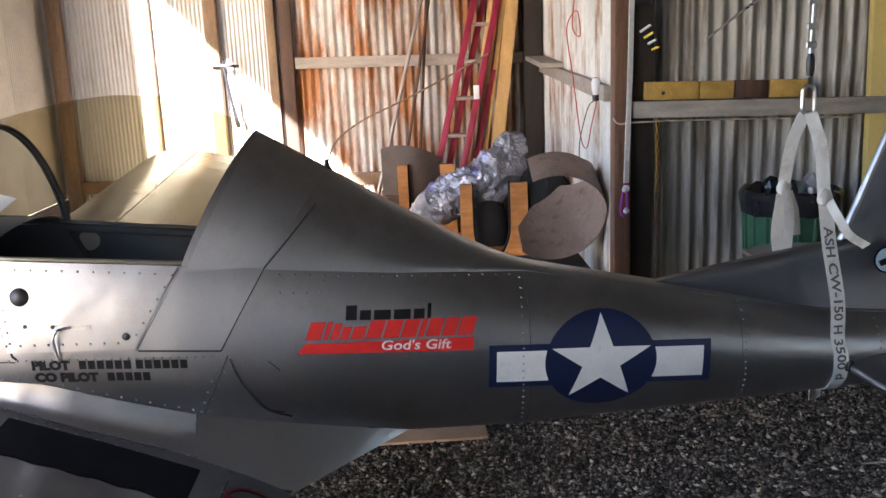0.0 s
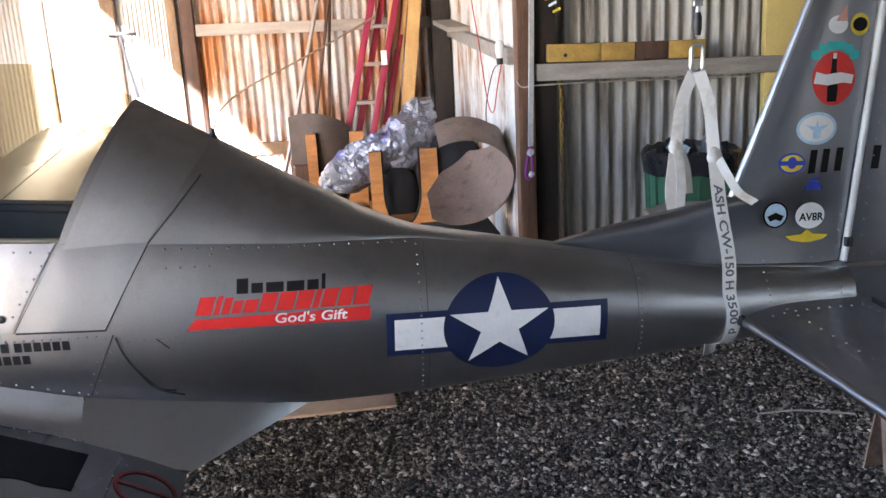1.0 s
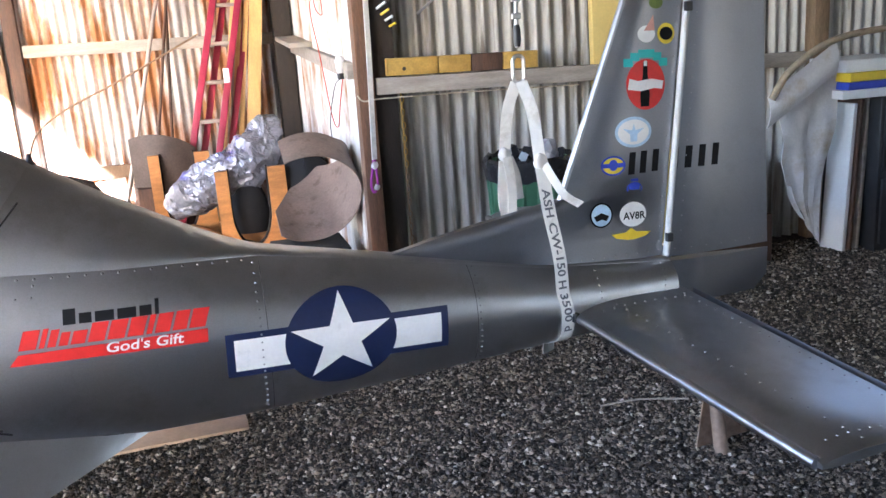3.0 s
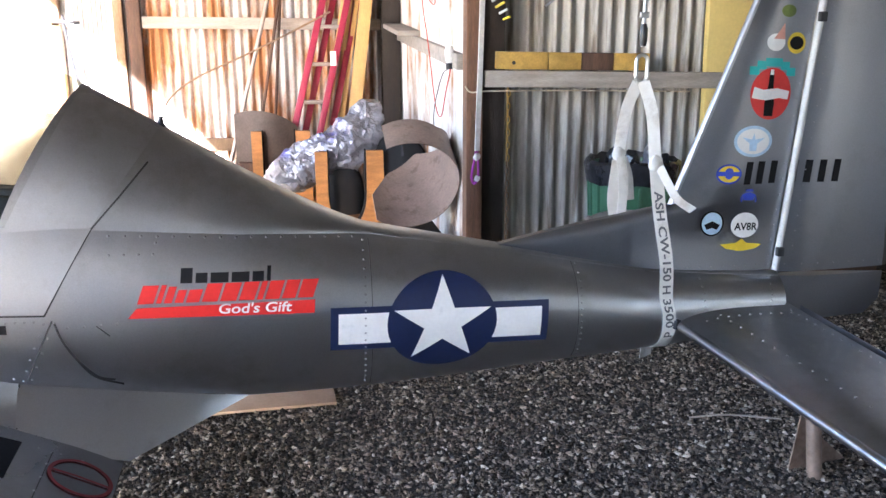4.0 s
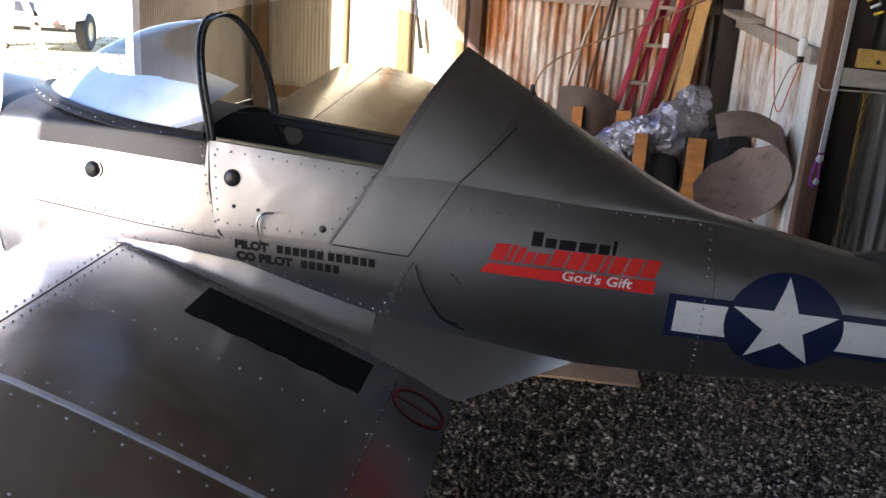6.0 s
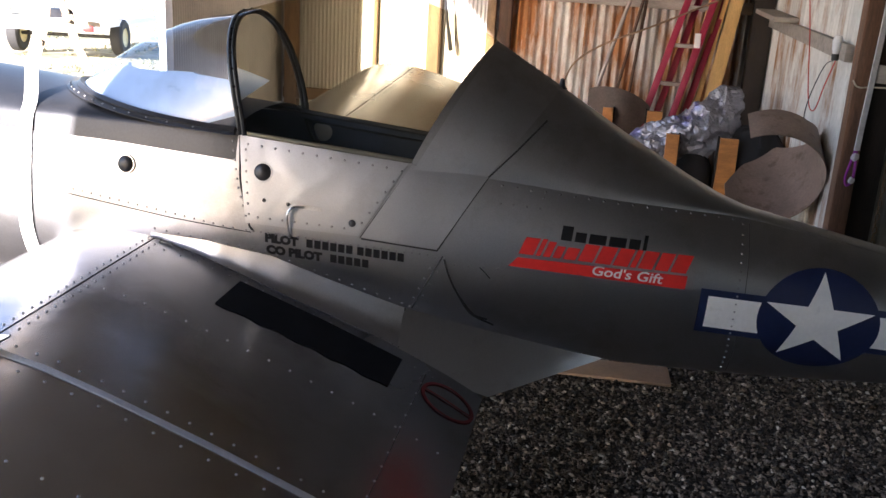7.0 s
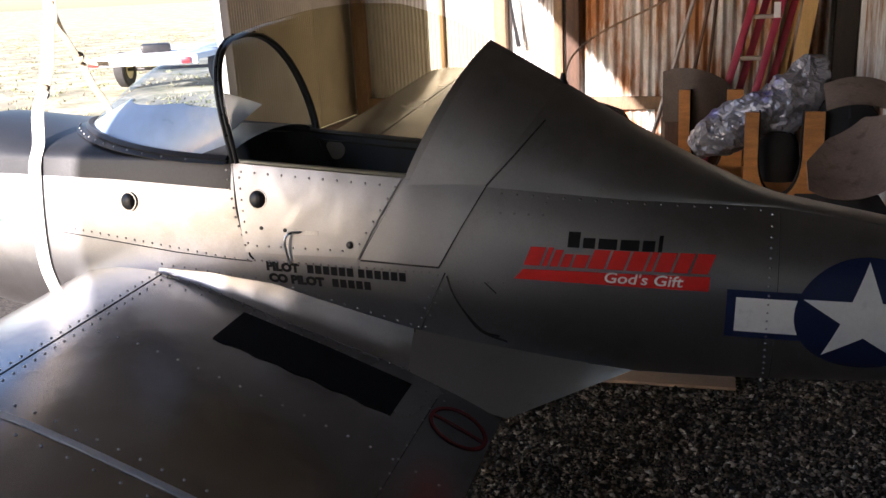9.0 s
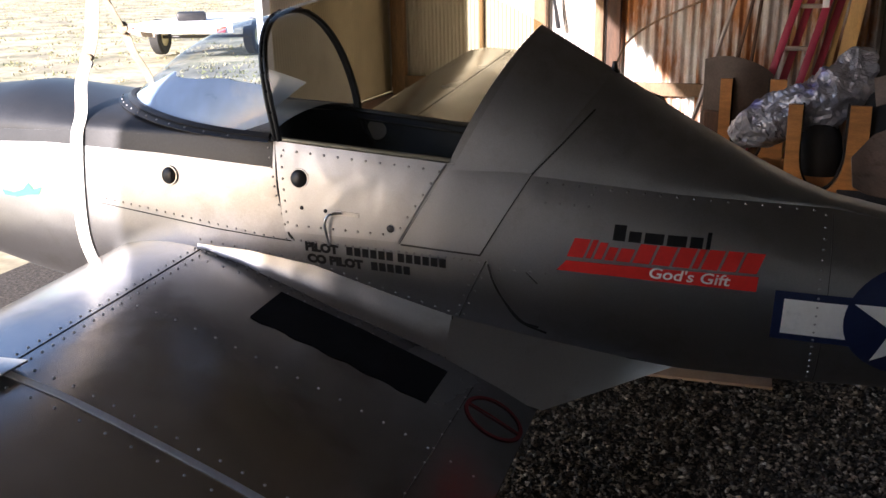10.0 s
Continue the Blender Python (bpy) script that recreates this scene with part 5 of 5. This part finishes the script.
    w = x1 - x0
    r = w * 0.28
    cx = (x0 + x1) / 2 - 0.02
    u = [(cx - r, h)] + [(cx - r * math.cos(a), h * 0.52 - h * 0.42 * math.sin(a)) for a in np.linspace(0, math.pi, 15)] + [(cx + r, h)]
    outer = [(x0, h), (x0, 0), (x1, 0), (x1, h)]
    pts = [(x0, h), (x0 + w * 0.01, 0.0), (x1, 0.0), (x1 - w * 0.02, h)] + list(reversed(u))
    bm = bmesh.new()
    f = bm.faces.new([bm.verts.new((px, y, pz)) for px, pz in pts])
    bm.normal_update()
    bmesh.ops.triangulate(bm, faces=bm.faces[:])
    part("board", solid(bm, depth), WOOD_CRADLE, thing_, smooth=False)
    lining = [[(px, y - 0.004 + q, pz + 0.003) for q in (0.0, depth + 0.012)] for px, pz in u]
    part("felt", solid(grid(lining), 0.010), FELT, thing_, "black felt lining")


cr = thing("wing_cradle", "orange plywood cradle with felt-lined U cut-outs", "cradle")
cradle(0.195, 0.665, 6.05, 0.60, cr)
cradle(-0.24, 0.20, 6.75, 0.66, cr)
part("rail", between((0.30, 6.05, 0.08), (0.0, 6.75, 0.08), 0.09, 0.04), WOOD_CRADLE, cr)
part("rail", between((0.60, 6.05, 0.08), (0.2, 6.75, 0.08), 0.09, 0.04), WOOD_CRADLE, cr)

rng = random.Random(5)
def crumple(v):
    """Sharp-ridged folds."""
    a = 0.11 * (0.5 - abs(noise.noise(v * 0.6))) + 0.075 * (0.45 - abs(noise.noise(v * 1.35 + Vector((7, 3, 1)))))
    return a + 0.028 * (0.4 - abs(noise.noise(v * 2.9))) - 0.045


trows = []
spine = [(-0.10, 6.28, 0.30, 0.07), (-0.02, 6.28, 0.38, 0.11), (0.10, 6.27, 0.46, 0.13), (0.24, 6.26, 0.52, 0.145), (0.40, 6.26, 0.58, 0.165), (0.50, 6.30, 0.68, 0.155), (0.555, 6.35, 0.78, 0.125), (0.585, 6.38, 0.86, 0.095), (0.60, 6.39, 0.905, 0.05)]
axis_line, girth = spline([p[:3] for p in spine], 11), spline([(p[3], 0, 0) for p in spine], 11)
for i, p in enumerate(axis_line):
    d = (axis_line[min(i + 1, len(axis_line) - 1)] - axis_line[max(i - 1, 0)]).normalized()
    side = Vector((0, 1, 0))
    up = d.cross(side).normalized()
    row = []
    for k in range(64):
        a = 2 * math.pi * k / 64
        out = side * math.cos(a) + up * math.sin(a)
        base = p + out * girth[i].x
        row.append(base + (out * 0.85 + d * 0.5) * crumple(base * 7))
    trows.append(row)
tb = grid(trows, True)
tb.faces.new(tb.verts[:64]), tb.faces.new(tb.verts[-64:])
for v in tb.verts:
    v.co += Vector((rng.uniform(-1, 1), rng.uniform(-1, 1), rng.uniform(-1, 1))) * 0.0026
bmesh.ops.triangulate(tb, faces=tb.faces[:])
tarp = part("tarpaulin", tidy(tb), FOIL, smooth=False)
tagged(tarp, "crumpled silver tarpaulin bundled over the cradle", "tarpaulin")
bundle = []
for r, z in ((0.0, 0.66), (0.12, 0.65), (0.20, 0.56), (0.235, 0.40), (0.25, 0.2), (0.24, 0.0)):
    bundle.append([Vector((0.80 + r * math.cos(a) + 0.05 * noise.noise(Vector((3 * math.cos(a), 3 * math.sin(a), 6 * z))), 6.22 + r * math.sin(a), z + (0.05 * noise.noise(Vector((4 * math.cos(a), 4 * math.sin(a), 2 + z))) if z else 0))) for a in np.linspace(0, 2 * math.pi, 32, endpoint=False)])
tagged(part("black_cover", tidy(grid(bundle, True)), FELT), "black cloth bundle behind the cradle", "cloth")

lump = []
for r, z in ((0.0, 0.47), (0.08, 0.46), (0.125, 0.38), (0.13, 0.25), (0.11, 0.14)):
    lump.append([Vector((0.41 + r * math.cos(a) + 0.02 * noise.noise(Vector((3 * math.cos(a), 3 * math.sin(a), 9 * z))), 6.20 + 0.8 * r * math.sin(a), z)) for a in np.linspace(0, 2 * math.pi, 24, endpoint=False)])
tagged(part("black_cover", tidy(grid(lump, True)), FELT), "black cloth bundle lying in the cradle's cut-out", "cloth")

# curled sheet metal
m = pose(0.675, 4.90, 0.555, 90 + 24, 0, 0)
srows = []
for a in np.linspace(math.radians(-128), math.radians(118), 50):
    deep = float(np.interp(math.degrees(a), (-128, -100, -60, 0, 50, 118), (0.25, 0.55, 0.72, 0.45, 0.27, 0.24)))
    srows.append([m @ Vector((0.290 * math.cos(a) * (1 + 0.02 * math.sin(3 * a)), 0.285 * math.sin(a), -d)) for d in np.linspace(0.0, deep, 6)])
curl = part("sheet_metal_roll", solid(grid(srows), 0.004), RUST_SHEET)
tagged(curl, "curled brown primered sheet metal leaning in the corner", "sheet metal")
ob = part("crate", box((0.42, 0.40, 0.27), pose(0.66, 5.06, 0.135), 0.006), FELT)
tagged(ob, "black crate under the curled sheet metal", "crate")
srows = []
for u in np.linspace(0, 1, 18):
    top = 0.60 + 0.21 * math.sin(math.pi * (0.28 + 0.66 * u)) ** 0.6
    srows.append([Vector((-0.36 + 0.46 * u, 6.86 - 0.10 * math.sin(math.pi * u) + 0.05 * q, lerp(top, 0.36, q))) for q in np.linspace(0, 1, 6)])
# Darker brown than the other roll: shade of the averted side is painted in.
curl2 = part("sheet_metal_roll", solid(grid(srows), 0.004), material("shaded_brown_sheet", (0.10, 0.075, 0.06), 0.6, 0.2, 0.25, 6, 0.08, 70))
tagged(curl2, "curled brown sheet metal behind the cradles, shade put into its colour", "sheet metal")
part_support = part("timber_block", box((0.5, 0.35, 0.42), pose(-0.12, 7.0, 0.21, 0, 0, 8), 0.02), WOOD_DARK)
tagged(part_support, "dark squared timber block behind the cradles", "timber")
for k in range(10):
    h = 0.04 * (k % 5)
    ob = part("offcut", box((rng.uniform(0.28, 0.5), 0.09, 0.04), pose(-0.72 + 0.32 * (k // 5), 6.95 + rng.uniform(-0.03, 0.03), 0.02 + h, 0, 0, rng.uniform(-14, 14)), 0.003), WOOD_OLD if k % 2 else WOOD_NEW)
    tagged(ob, "short timber offcut in the scrap pile", "offcut", "scrap timber")
board = part("plywood_offcut", box((0.50, 0.17, 0.012), pose(-0.10, 3.33, 0.018, 0, 0, 2), 0.002), CARDBOARD)
tagged(board, "bare plywood offcut lying on the gravel", "board")

# ---- post, cords and lamp ----
lamp = thing("bulb_holder", "white bulb in a black holder on the whitewashed wall", "lamp")
part("bulb", lathe([(0, 0.10), (0.018, 0.095), (0.026, 0.07), (0.022, 0.03), (0.014, 0.0)], 16, pose(0.91, 4.93, 1.225)), WHITE_PAPER, lamp, "white spiral bulb")
part("socket", lathe([(0, 0), (0.018, 0.002), (0.020, 0.03), (0.014, 0.035)], 14, pose(0.91, 4.93, 1.195)), DARK_PLASTIC, lamp)
part("cable", tube(spline([(0.91, 4.93, 1.20), (0.90, 5.1, 1.15), (0.88, 5.25, 0.95), (0.90, 5.35, 0.8), (0.94, 5.3, 0.7)], 6), 0.003, 6), DARK_PLASTIC, lamp)
cord = thing("extension_cord", "red cable hanging in loops on the whitewashed wall", "cable")
part("cable", tube(spline([(0.93, 5.6, 1.9), (0.90, 5.6, 1.62), (0.92, 5.45, 1.55), (0.92, 5.55, 1.7), (0.90, 5.8, 1.6), (0.92, 5.7, 1.3), (0.93, 5.5, 0.95), (0.93, 5.3, 0.9), (0.93, 5.15, 1.05), (0.93, 5.0, 1.19)], 8), 0.0035, 6), RED_CORD, cord)
rope = thing("rope", "white rope hanging down the post with a purple loop", "rope")
part("line", ribbon(spline([(0.966, 4.33, 3.3), (0.960, 4.33, 1.7), (0.938, 4.33, 0.83)], 8), Vector((1, 0.25, 0)), 0.026, 0.006), ROPE, rope)
part("loop", tube(spline([(0.936, 4.33, 0.84), (0.925, 4.33, 0.78), (0.912, 4.33, 0.70), (0.925, 4.33, 0.665), (0.945, 4.33, 0.70), (0.942, 4.33, 0.80), (0.936, 4.33, 0.84)], 8), 0.006, 8), PURPLE, rope, "purple cord loop")
knot(Vector((0.937, 4.33, 0.80)), 0.017, rope, ROPE)
knot(Vector((0.940, 4.33, 0.69)), 0.014, rope, ROPE)
twine = tagged(part("twine", tube(spline([(0.92, 4.54, 1.13), (0.95, 4.53, 1.10), (1.05, 4.53, 1.105), (1.5, 4.54, 1.10), (2.15, 4.54, 1.085)], 6), 0.004, 6), TWINE), "pale twine tied along the girt", "twine")
chain = thing("chain", "rusty yellow chain hanging beside the dark post", "chain")
for k in range(26):
    c = Vector((1.16 + 0.004 * (k % 2), 4.60, 1.12 - 0.034 * k))
    ring = [c + (Vector((0.009 * math.cos(a), 0, 0.019 * math.sin(a))) if k % 2 else Vector((0, 0.009 * math.cos(a), 0.019 * math.sin(a)))) for a in np.linspace(0, 2 * math.pi, 11)]
    part("link", tube(ring, 0.003, 5, caps=False), WOOD_BLOCK if k < 12 else WOOD_OLD, chain)
hanger = thing("tool_hook", "dark tool and small fittings hung on the post", "hook")
part("body", box((0.10, 0.06, 0.16), pose(1.075, 4.56, 1.76, 0, 10, 0), 0.02), DARK_PLASTIC, hanger)
for k in range(4):
    part("peg", tube([(1.06 + 0.02 * k, 4.56, 1.55 - 0.03 * k), (1.10 + 0.015 * k, 4.52, 1.58 - 0.035 * k)], 0.007, 6), YELLOW if k % 2 else WHITE_PAPER, hanger)

x = 1.085
for k, (w, mt, lab) in enumerate(((0.275, WOOD_BLOCK, "varnished wooden block with a drilled hole"), (0.180, WOOD_BLOCK, "varnished wooden block"), (0.175, WOOD_DARK, "dark stained wooden block"), (0.200, WOOD_BLOCK, "varnished wooden block"))):
    zc = 1.255 - 0.019 * (x - 1.08)
    ob = part("block", box((w - 0.006, 0.055, 0.088), pose(x + w / 2, 4.572, zc, 0, 1.1, 0), 0.003), mt)
    tagged(ob, lab + " standing on the girt", "block", "blocks on the girt")
    if k == 0:
        # Dark disc laid on the face to paint the hole's shaded inside.
        part("hole", lathe([(0, 0.001), (0.009, 0.001), (0.010, 0)], 12, pose(x + 0.09, 4.5435, zc - 0.01, 90, 0, 0)), SEAM, ob)
    x += w
ob = part("foam_board", box((0.30, 0.05, 2.35), pose(2.40, 4.60, 1.175, -2, 0, 0), 0.004), YELLOW_BOARD)
tagged(ob, "tall yellow foam board standing against the wall", "board")
ob = part("foam_board", box((0.22, 0.05, 2.3), pose(2.62, 4.63, 1.15, -1.5, 0, -14), 0.004), YELLOW_BOARD)
tagged(ob, "second yellow board standing behind the first", "board")

# bin
dust = thing("dustbin", "green ribbed plastic dustbin with a black liner", "bin")
C = pose(1.745, 4.30, 0) @ Matrix.Diagonal((0.92, 0.92, 1.17, 1))
prof = [(0.0, 0.0), (0.19, 0.0), (0.20, 0.02), (0.235, 0.58), (0.25, 0.60), (0.25, 0.64), (0.235, 0.64), (0.225, 0.58), (0.19, 0.05), (0, 0.04)]
part("body", lathe(prof, 36, C), BIN_GREEN, dust)
for k in range(18):
    a = 2 * math.pi * k / 18
    part("rib", between(C @ Vector((0.199 * math.cos(a), 0.199 * math.sin(a), 0.03)), C @ Vector((0.236 * math.cos(a), 0.236 * math.sin(a), 0.56)), 0.018, 0.012, 0.003), BIN_GREEN, dust)
lrows = []
for r, z in ((0.245, 0.565), (0.258, 0.61), (0.262, 0.655), (0.245, 0.665), (0.225, 0.62), (0.20, 0.50), (0.10, 0.46), (0.0, 0.48)):
    lrows.append([C @ Vector(((r + 0.012 * noise.noise(Vector((9 * math.cos(a), 9 * math.sin(a), z * 20)))) * math.cos(a), (r + 0.012 * noise.noise(Vector((7 * math.cos(a), 7 * math.sin(a), z * 22)))) * math.sin(a), z + 0.02 * noise.noise(Vector((6 * math.cos(a), 6 * math.sin(a), 3 + r * 9))))) for a in np.linspace(0, 2 * math.pi, 44, endpoint=False)])
part("liner", tidy(grid(lrows, True)), BAG, dust, "crumpled black bin liner")
for k in range(7):
    ob = part("rubbish", lathe([(0, 0.05), (0.04, 0.04), (0.06, 0.0), (0.03, -0.04), (0, -0.05)], 7, C @ pose(0.12 * math.cos(k * 2.1), 0.12 * math.sin(k * 2.1), 0.60 + 0.012 * k, 40 * k, 25 * k, 0)), (FOIL, BAG, BAG)[k % 3], smooth=False)
    tagged(ob, "crumpled rubbish in the dustbin", "rubbish", "rubbish in the bin")

# clutter beyond the rudder
crows = []
for u in np.linspace(0, 1, 12):
    crows.append([Vector((lerp(3.10 + 0.26 * u ** 1.5, 3.50, v) + 0.02 * math.sin(7 * u), 4.25 + 0.05 * noise.noise(Vector((u * 4, v * 4, 0))) + 0.03 * noise.noise(Vector((u * 11, v * 9, 5))) + 0.12 * u, lerp(lerp(0.98, 1.17, v), lerp(0.22, 0.03, v), u))) for v in np.linspace(0, 1, 10)])
cl = part("white_sheet", solid(grid(crows), 0.006), WHITE_CLOTH)
cl.location.x = 0.08
tagged(cl, "stained white sheet draped over stored panels", "sheet")
fold = [[Vector((lerp(3.08, 3.50, v), 4.19 - 0.03 * math.sin(math.pi * u), lerp(0.96, 1.19, v) - 0.17 * u + 0.03 * v)) for v in np.linspace(0, 1, 9)] for u in np.linspace(0, 1, 6)]
tagged(part("sheet_fold", solid(grid(fold), 0.006), WHITE_CLOTH), "folded top of a white sheet", "sheet")
frame_t = thing("display_board", "white board with a dark wooden edge leaning upright", "panel")
part("panel", box((0.03, 0.16, 0.86), pose(3.675, 4.33, 0.435, 0, 3, 10), 0.003), WHITE_PAPER, frame_t)
part("edge", box((0.025, 0.17, 0.88), pose(3.715, 4.33, 0.445, 0, 3, 10), 0.003), WOOD_DARK, frame_t)
ob = part("stored_board", box((0.03, 0.16, 0.95), pose(3.775, 4.34, 0.48, 0, 3, 12), 0.003), WOOD_GREY)
tagged(ob, "grey board leaning upright among the clutter", "board")
# Invented cabinet, coloured black to stand in for the dark clutter there.
shelf = thing("low_cabinet", "black cabinet added in place of dark clutter under stacked boxes", "cabinet")
part("body", box((0.7, 0.5, 0.90), pose(4.16, 4.42, 0.45), 0.01), DARK_PLASTIC, shelf)
for zz in (0.24, 0.66):
    part("drawer_front", box((0.66, 0.018, 0.38), pose(4.16, 4.161, zz), 0.006), BLACK_PAINT, shelf)
    part("drawer_pull", box((0.14, 0.02, 0.02), pose(4.16, 4.142, zz + 0.10), 0.004), STEEL, shelf)
for k, (h, mt, lab) in enumerate(((0.05, WHITE_PAPER, "white box"), (0.045, BLUE, "blue box"), (0.05, YELLOW, "yellow box"), (0.07, WHITE_PAPER, "white box with a dark print"))):
    z0 = 0.90 + (0, 0.05, 0.095, 0.145)[k]
    ob = part("stacked_box", box((0.42, 0.34, h - 0.002), pose(3.78 + 0.015 * (k % 2), 4.34, z0 + h / 2, 0, 0, 4 * (k % 3) - 4), 0.004), mt)
    tagged(ob, lab + " in the stack on the cabinet", "box", "stacked boxes")
pail = tagged(part("bucket", lathe([(0, 0), (0.11, 0), (0.15, 0.3), (0.155, 0.31), (0.14, 0.30), (0.105, 0.02), (0, 0.02)], 28, pose(3.05, 4.45, 0.28)), DARK_RED), "dark red bucket behind the rudder", "bucket")
ob = part("crate", box((0.32, 0.32, 0.28), pose(3.05, 4.45, 0.14), 0.006), WOOD_DARK)
tagged(ob, "dark crate under the bucket", "crate")
hose = part("hose", tube(spline([(3.08, 4.15, 0.95), (3.16, 4.13, 1.08), (3.32, 4.12, 1.19), (3.52, 4.13, 1.25), (3.85, 4.2, 1.27), (4.2, 4.4, 1.25)], 8), 0.019, 10), HOSE)
tagged(hose, "thick tan hose arching over the clutter", "hose")

# support under the tail
stand = thing("tail_stand", "rusty pipe stand with a bent plate under the tail", "stand")
part("pipe", tube([(1.665, 2.42, 0.0), (1.670, 2.48, 0.25), (1.675, 2.54, 0.49)], 0.024, 14), RUST_SHEET, stand)
pl = bmesh.new()
pl.faces.new([pl.verts.new(p) for p in ((1.60, 2.47, 0.004), (1.84, 2.52, 0.004), (1.70, 2.50, 0.13), (1.655, 2.50, 0.24))])
part("plate", solid(pl, 0.006), RUST_SHEET, stand, smooth=False)
stick = tagged(part("stick", tube(spline([(1.45, 2.9, 0.012), (1.6, 2.88, 0.02), (1.78, 2.82, 0.014)], 4), 0.004, 6), WOOD_GREY), "dry stick on the gravel", "stick")

# ---- outside ----
trailer = thing("flat_trailer", "flat white car trailer with red tail lights parked on dry grass", "trailer")
TM = pose(-9.17, 13.05, 0, 0, 0, 14)


def tpart(name, bm, mat, parent=None, label=""):
    bmesh.ops.transform(bm, matrix=TM, verts=bm.verts)
    return part(name, bm, mat, parent or trailer, label)


tpart("deck", box((1.75, 3.6, 0.10), pose(0.05, 1.7, 0.56), 0.01), WHITE_PAPER, label="white-painted flat deck")
tpart("rear_rail", box((1.85, 0.08, 0.14), pose(0.05, -0.12, 0.53), 0.01), WHITE_PAPER)
tpart("axle", tube([Vector((-0.8, 1.25, 0.31)), Vector((0.85, 1.25, 0.31))], 0.03, 10), DARK_PLASTIC)
for sx in (-0.86, 0.86):
    wm = pose(sx, 1.25, 0.31, 0, 90, 0)
    wheel = tpart("wheel", lathe([(0.16, -0.09), (0.27, -0.10), (0.31, -0.07), (0.315, 0), (0.31, 0.07), (0.27, 0.10), (0.16, 0.09)], 32, wm), RUBBER)
    tpart("rim", lathe([(0.0, -0.06), (0.06, -0.05), (0.15, -0.07), (0.17, -0.085), (0.17, 0.085), (0.15, 0.07), (0.06, 0.05), (0, 0.06)], 28, wm), material("cream_wheel_rim", (0.6, 0.52, 0.3), 0.5) if sx < 0 else bpy.data.materials["cream_wheel_rim"], wheel)
    tpart("tail_light", box((0.16, 0.05, 0.10), pose(sx * 0.91, -0.18, 0.52), 0.008), RED_VINYL)
tpart("tongue", tube([(0, 3.4, 0.5), (0, 5.0, 0.45)], 0.05, 8), WHITE_PAPER)
load = part("folded_tarp", box((0.5, 0.4, 0.16), TM @ pose(-0.1, 0.9, 0.68, 0, 0, 20), 0.06), DARK_PLASTIC)
tagged(load, "dark folded tarp lying on the trailer", "tarp")

def dry_tufts():
    rs = np.random.RandomState(9)
    n = 15000
    x, y = -4.2 - 34 * rs.rand(n) ** 1.6, rs.uniform(3, 45, n)
    keep = np.sin(x * 1.7 + 2 * np.sin(y * 0.6)) + rs.uniform(-1, 1, n) > -0.3
    x, y = x[keep], y[keep]
    vs, fs = [], []
    for px, py in zip(x, y):
        for _ in range(4):
            a, h, w = rs.uniform(0, 6.28), rs.uniform(0.02, 0.06), rs.uniform(0.01, 0.025)
            ox, oy = px + rs.uniform(-0.07, 0.07), py + rs.uniform(-0.07, 0.07)
            k = len(vs)
            vs += [(ox - w * math.cos(a), oy - w * math.sin(a), -0.03), (ox + w * math.cos(a), oy + w * math.sin(a), -0.03), (ox + rs.uniform(-0.05, 0.05), oy + rs.uniform(-0.05, 0.05), -0.03 + h)]
            fs.append((k, k + 1, k + 2))
    me = bpy.data.meshes.new("dry_grass")
    me.from_pydata(vs, [], fs)
    m = material("dry_grass_blades", (0.38, 0.33, 0.20), 0.9, 0, 0.3, 2.0, 0, 30, stain=(0.20, 0.21, 0.08), stain_scale=0.8, stain_at=0.5)
    me.materials.append(m)
    tagged(new("dry_grass", me), "sparse tufts of dry grass outside the doorway", "grass", kind="stuff")


dry_tufts()

# ---- gravel ----
def gravel():
    rs = np.random.RandomState(4)
    base = np.array([(1, 0, 0), (-1, 0, 0), (0, 1, 0), (0, -1, 0), (0, 0, 1), (0, 0, -1)], float)
    tris = np.array([(0, 2, 4), (2, 1, 4), (1, 3, 4), (3, 0, 4), (2, 0, 5), (1, 2, 5), (3, 1, 5), (0, 3, 5)])
    vs, fs, count = [], [], 0
    for x0, x1, y0, y1, n in ((-0.7, 2.4, 1.6, 4.5, 105000), (2.4, 4.6, 1.8, 4.6, 48000), (-1.0, 1.2, 4.5, 7.4, 9000)):
        s = 0.0048 + 0.0085 * rs.rand(n, 1, 1) ** 2.5
        b = base[None] * s * rs.uniform(0.6, 1.3, (n, 6, 1)) * np.array((1.15, 0.7, 0.65))
        a, t = rs.uniform(0, 6.28, (n, 1)), rs.uniform(-0.7, 0.7, (n, 1))
        y, z = b[:, :, 1] * np.cos(t) - b[:, :, 2] * np.sin(t), b[:, :, 1] * np.sin(t) + b[:, :, 2] * np.cos(t)
        x, y = b[:, :, 0] * np.cos(a) - y * np.sin(a), b[:, :, 0] * np.sin(a) + y * np.cos(a)
        v = np.stack((x + rs.uniform(x0, x1, (n, 1)), y + rs.uniform(y0, y1, (n, 1)), z + s[:, :, 0] * rs.uniform(0.1, 0.9, (n, 1))), 2)
        vs.append(v.reshape(-1, 3))
        fs.append((tris[None] + (count + 6 * np.arange(n))[:, None, None]).reshape(-1, 3))
        count += 6 * n
    me = bpy.data.meshes.new("gravel")
    me.from_pydata(np.concatenate(vs).tolist(), [], np.concatenate(fs).tolist())
    me.materials.append(STONE)
    ob = new("gravel", me)
    return tagged(ob, "loose grey and tan crushed stones covering the floor", "gravel", kind="stuff")


gravel()
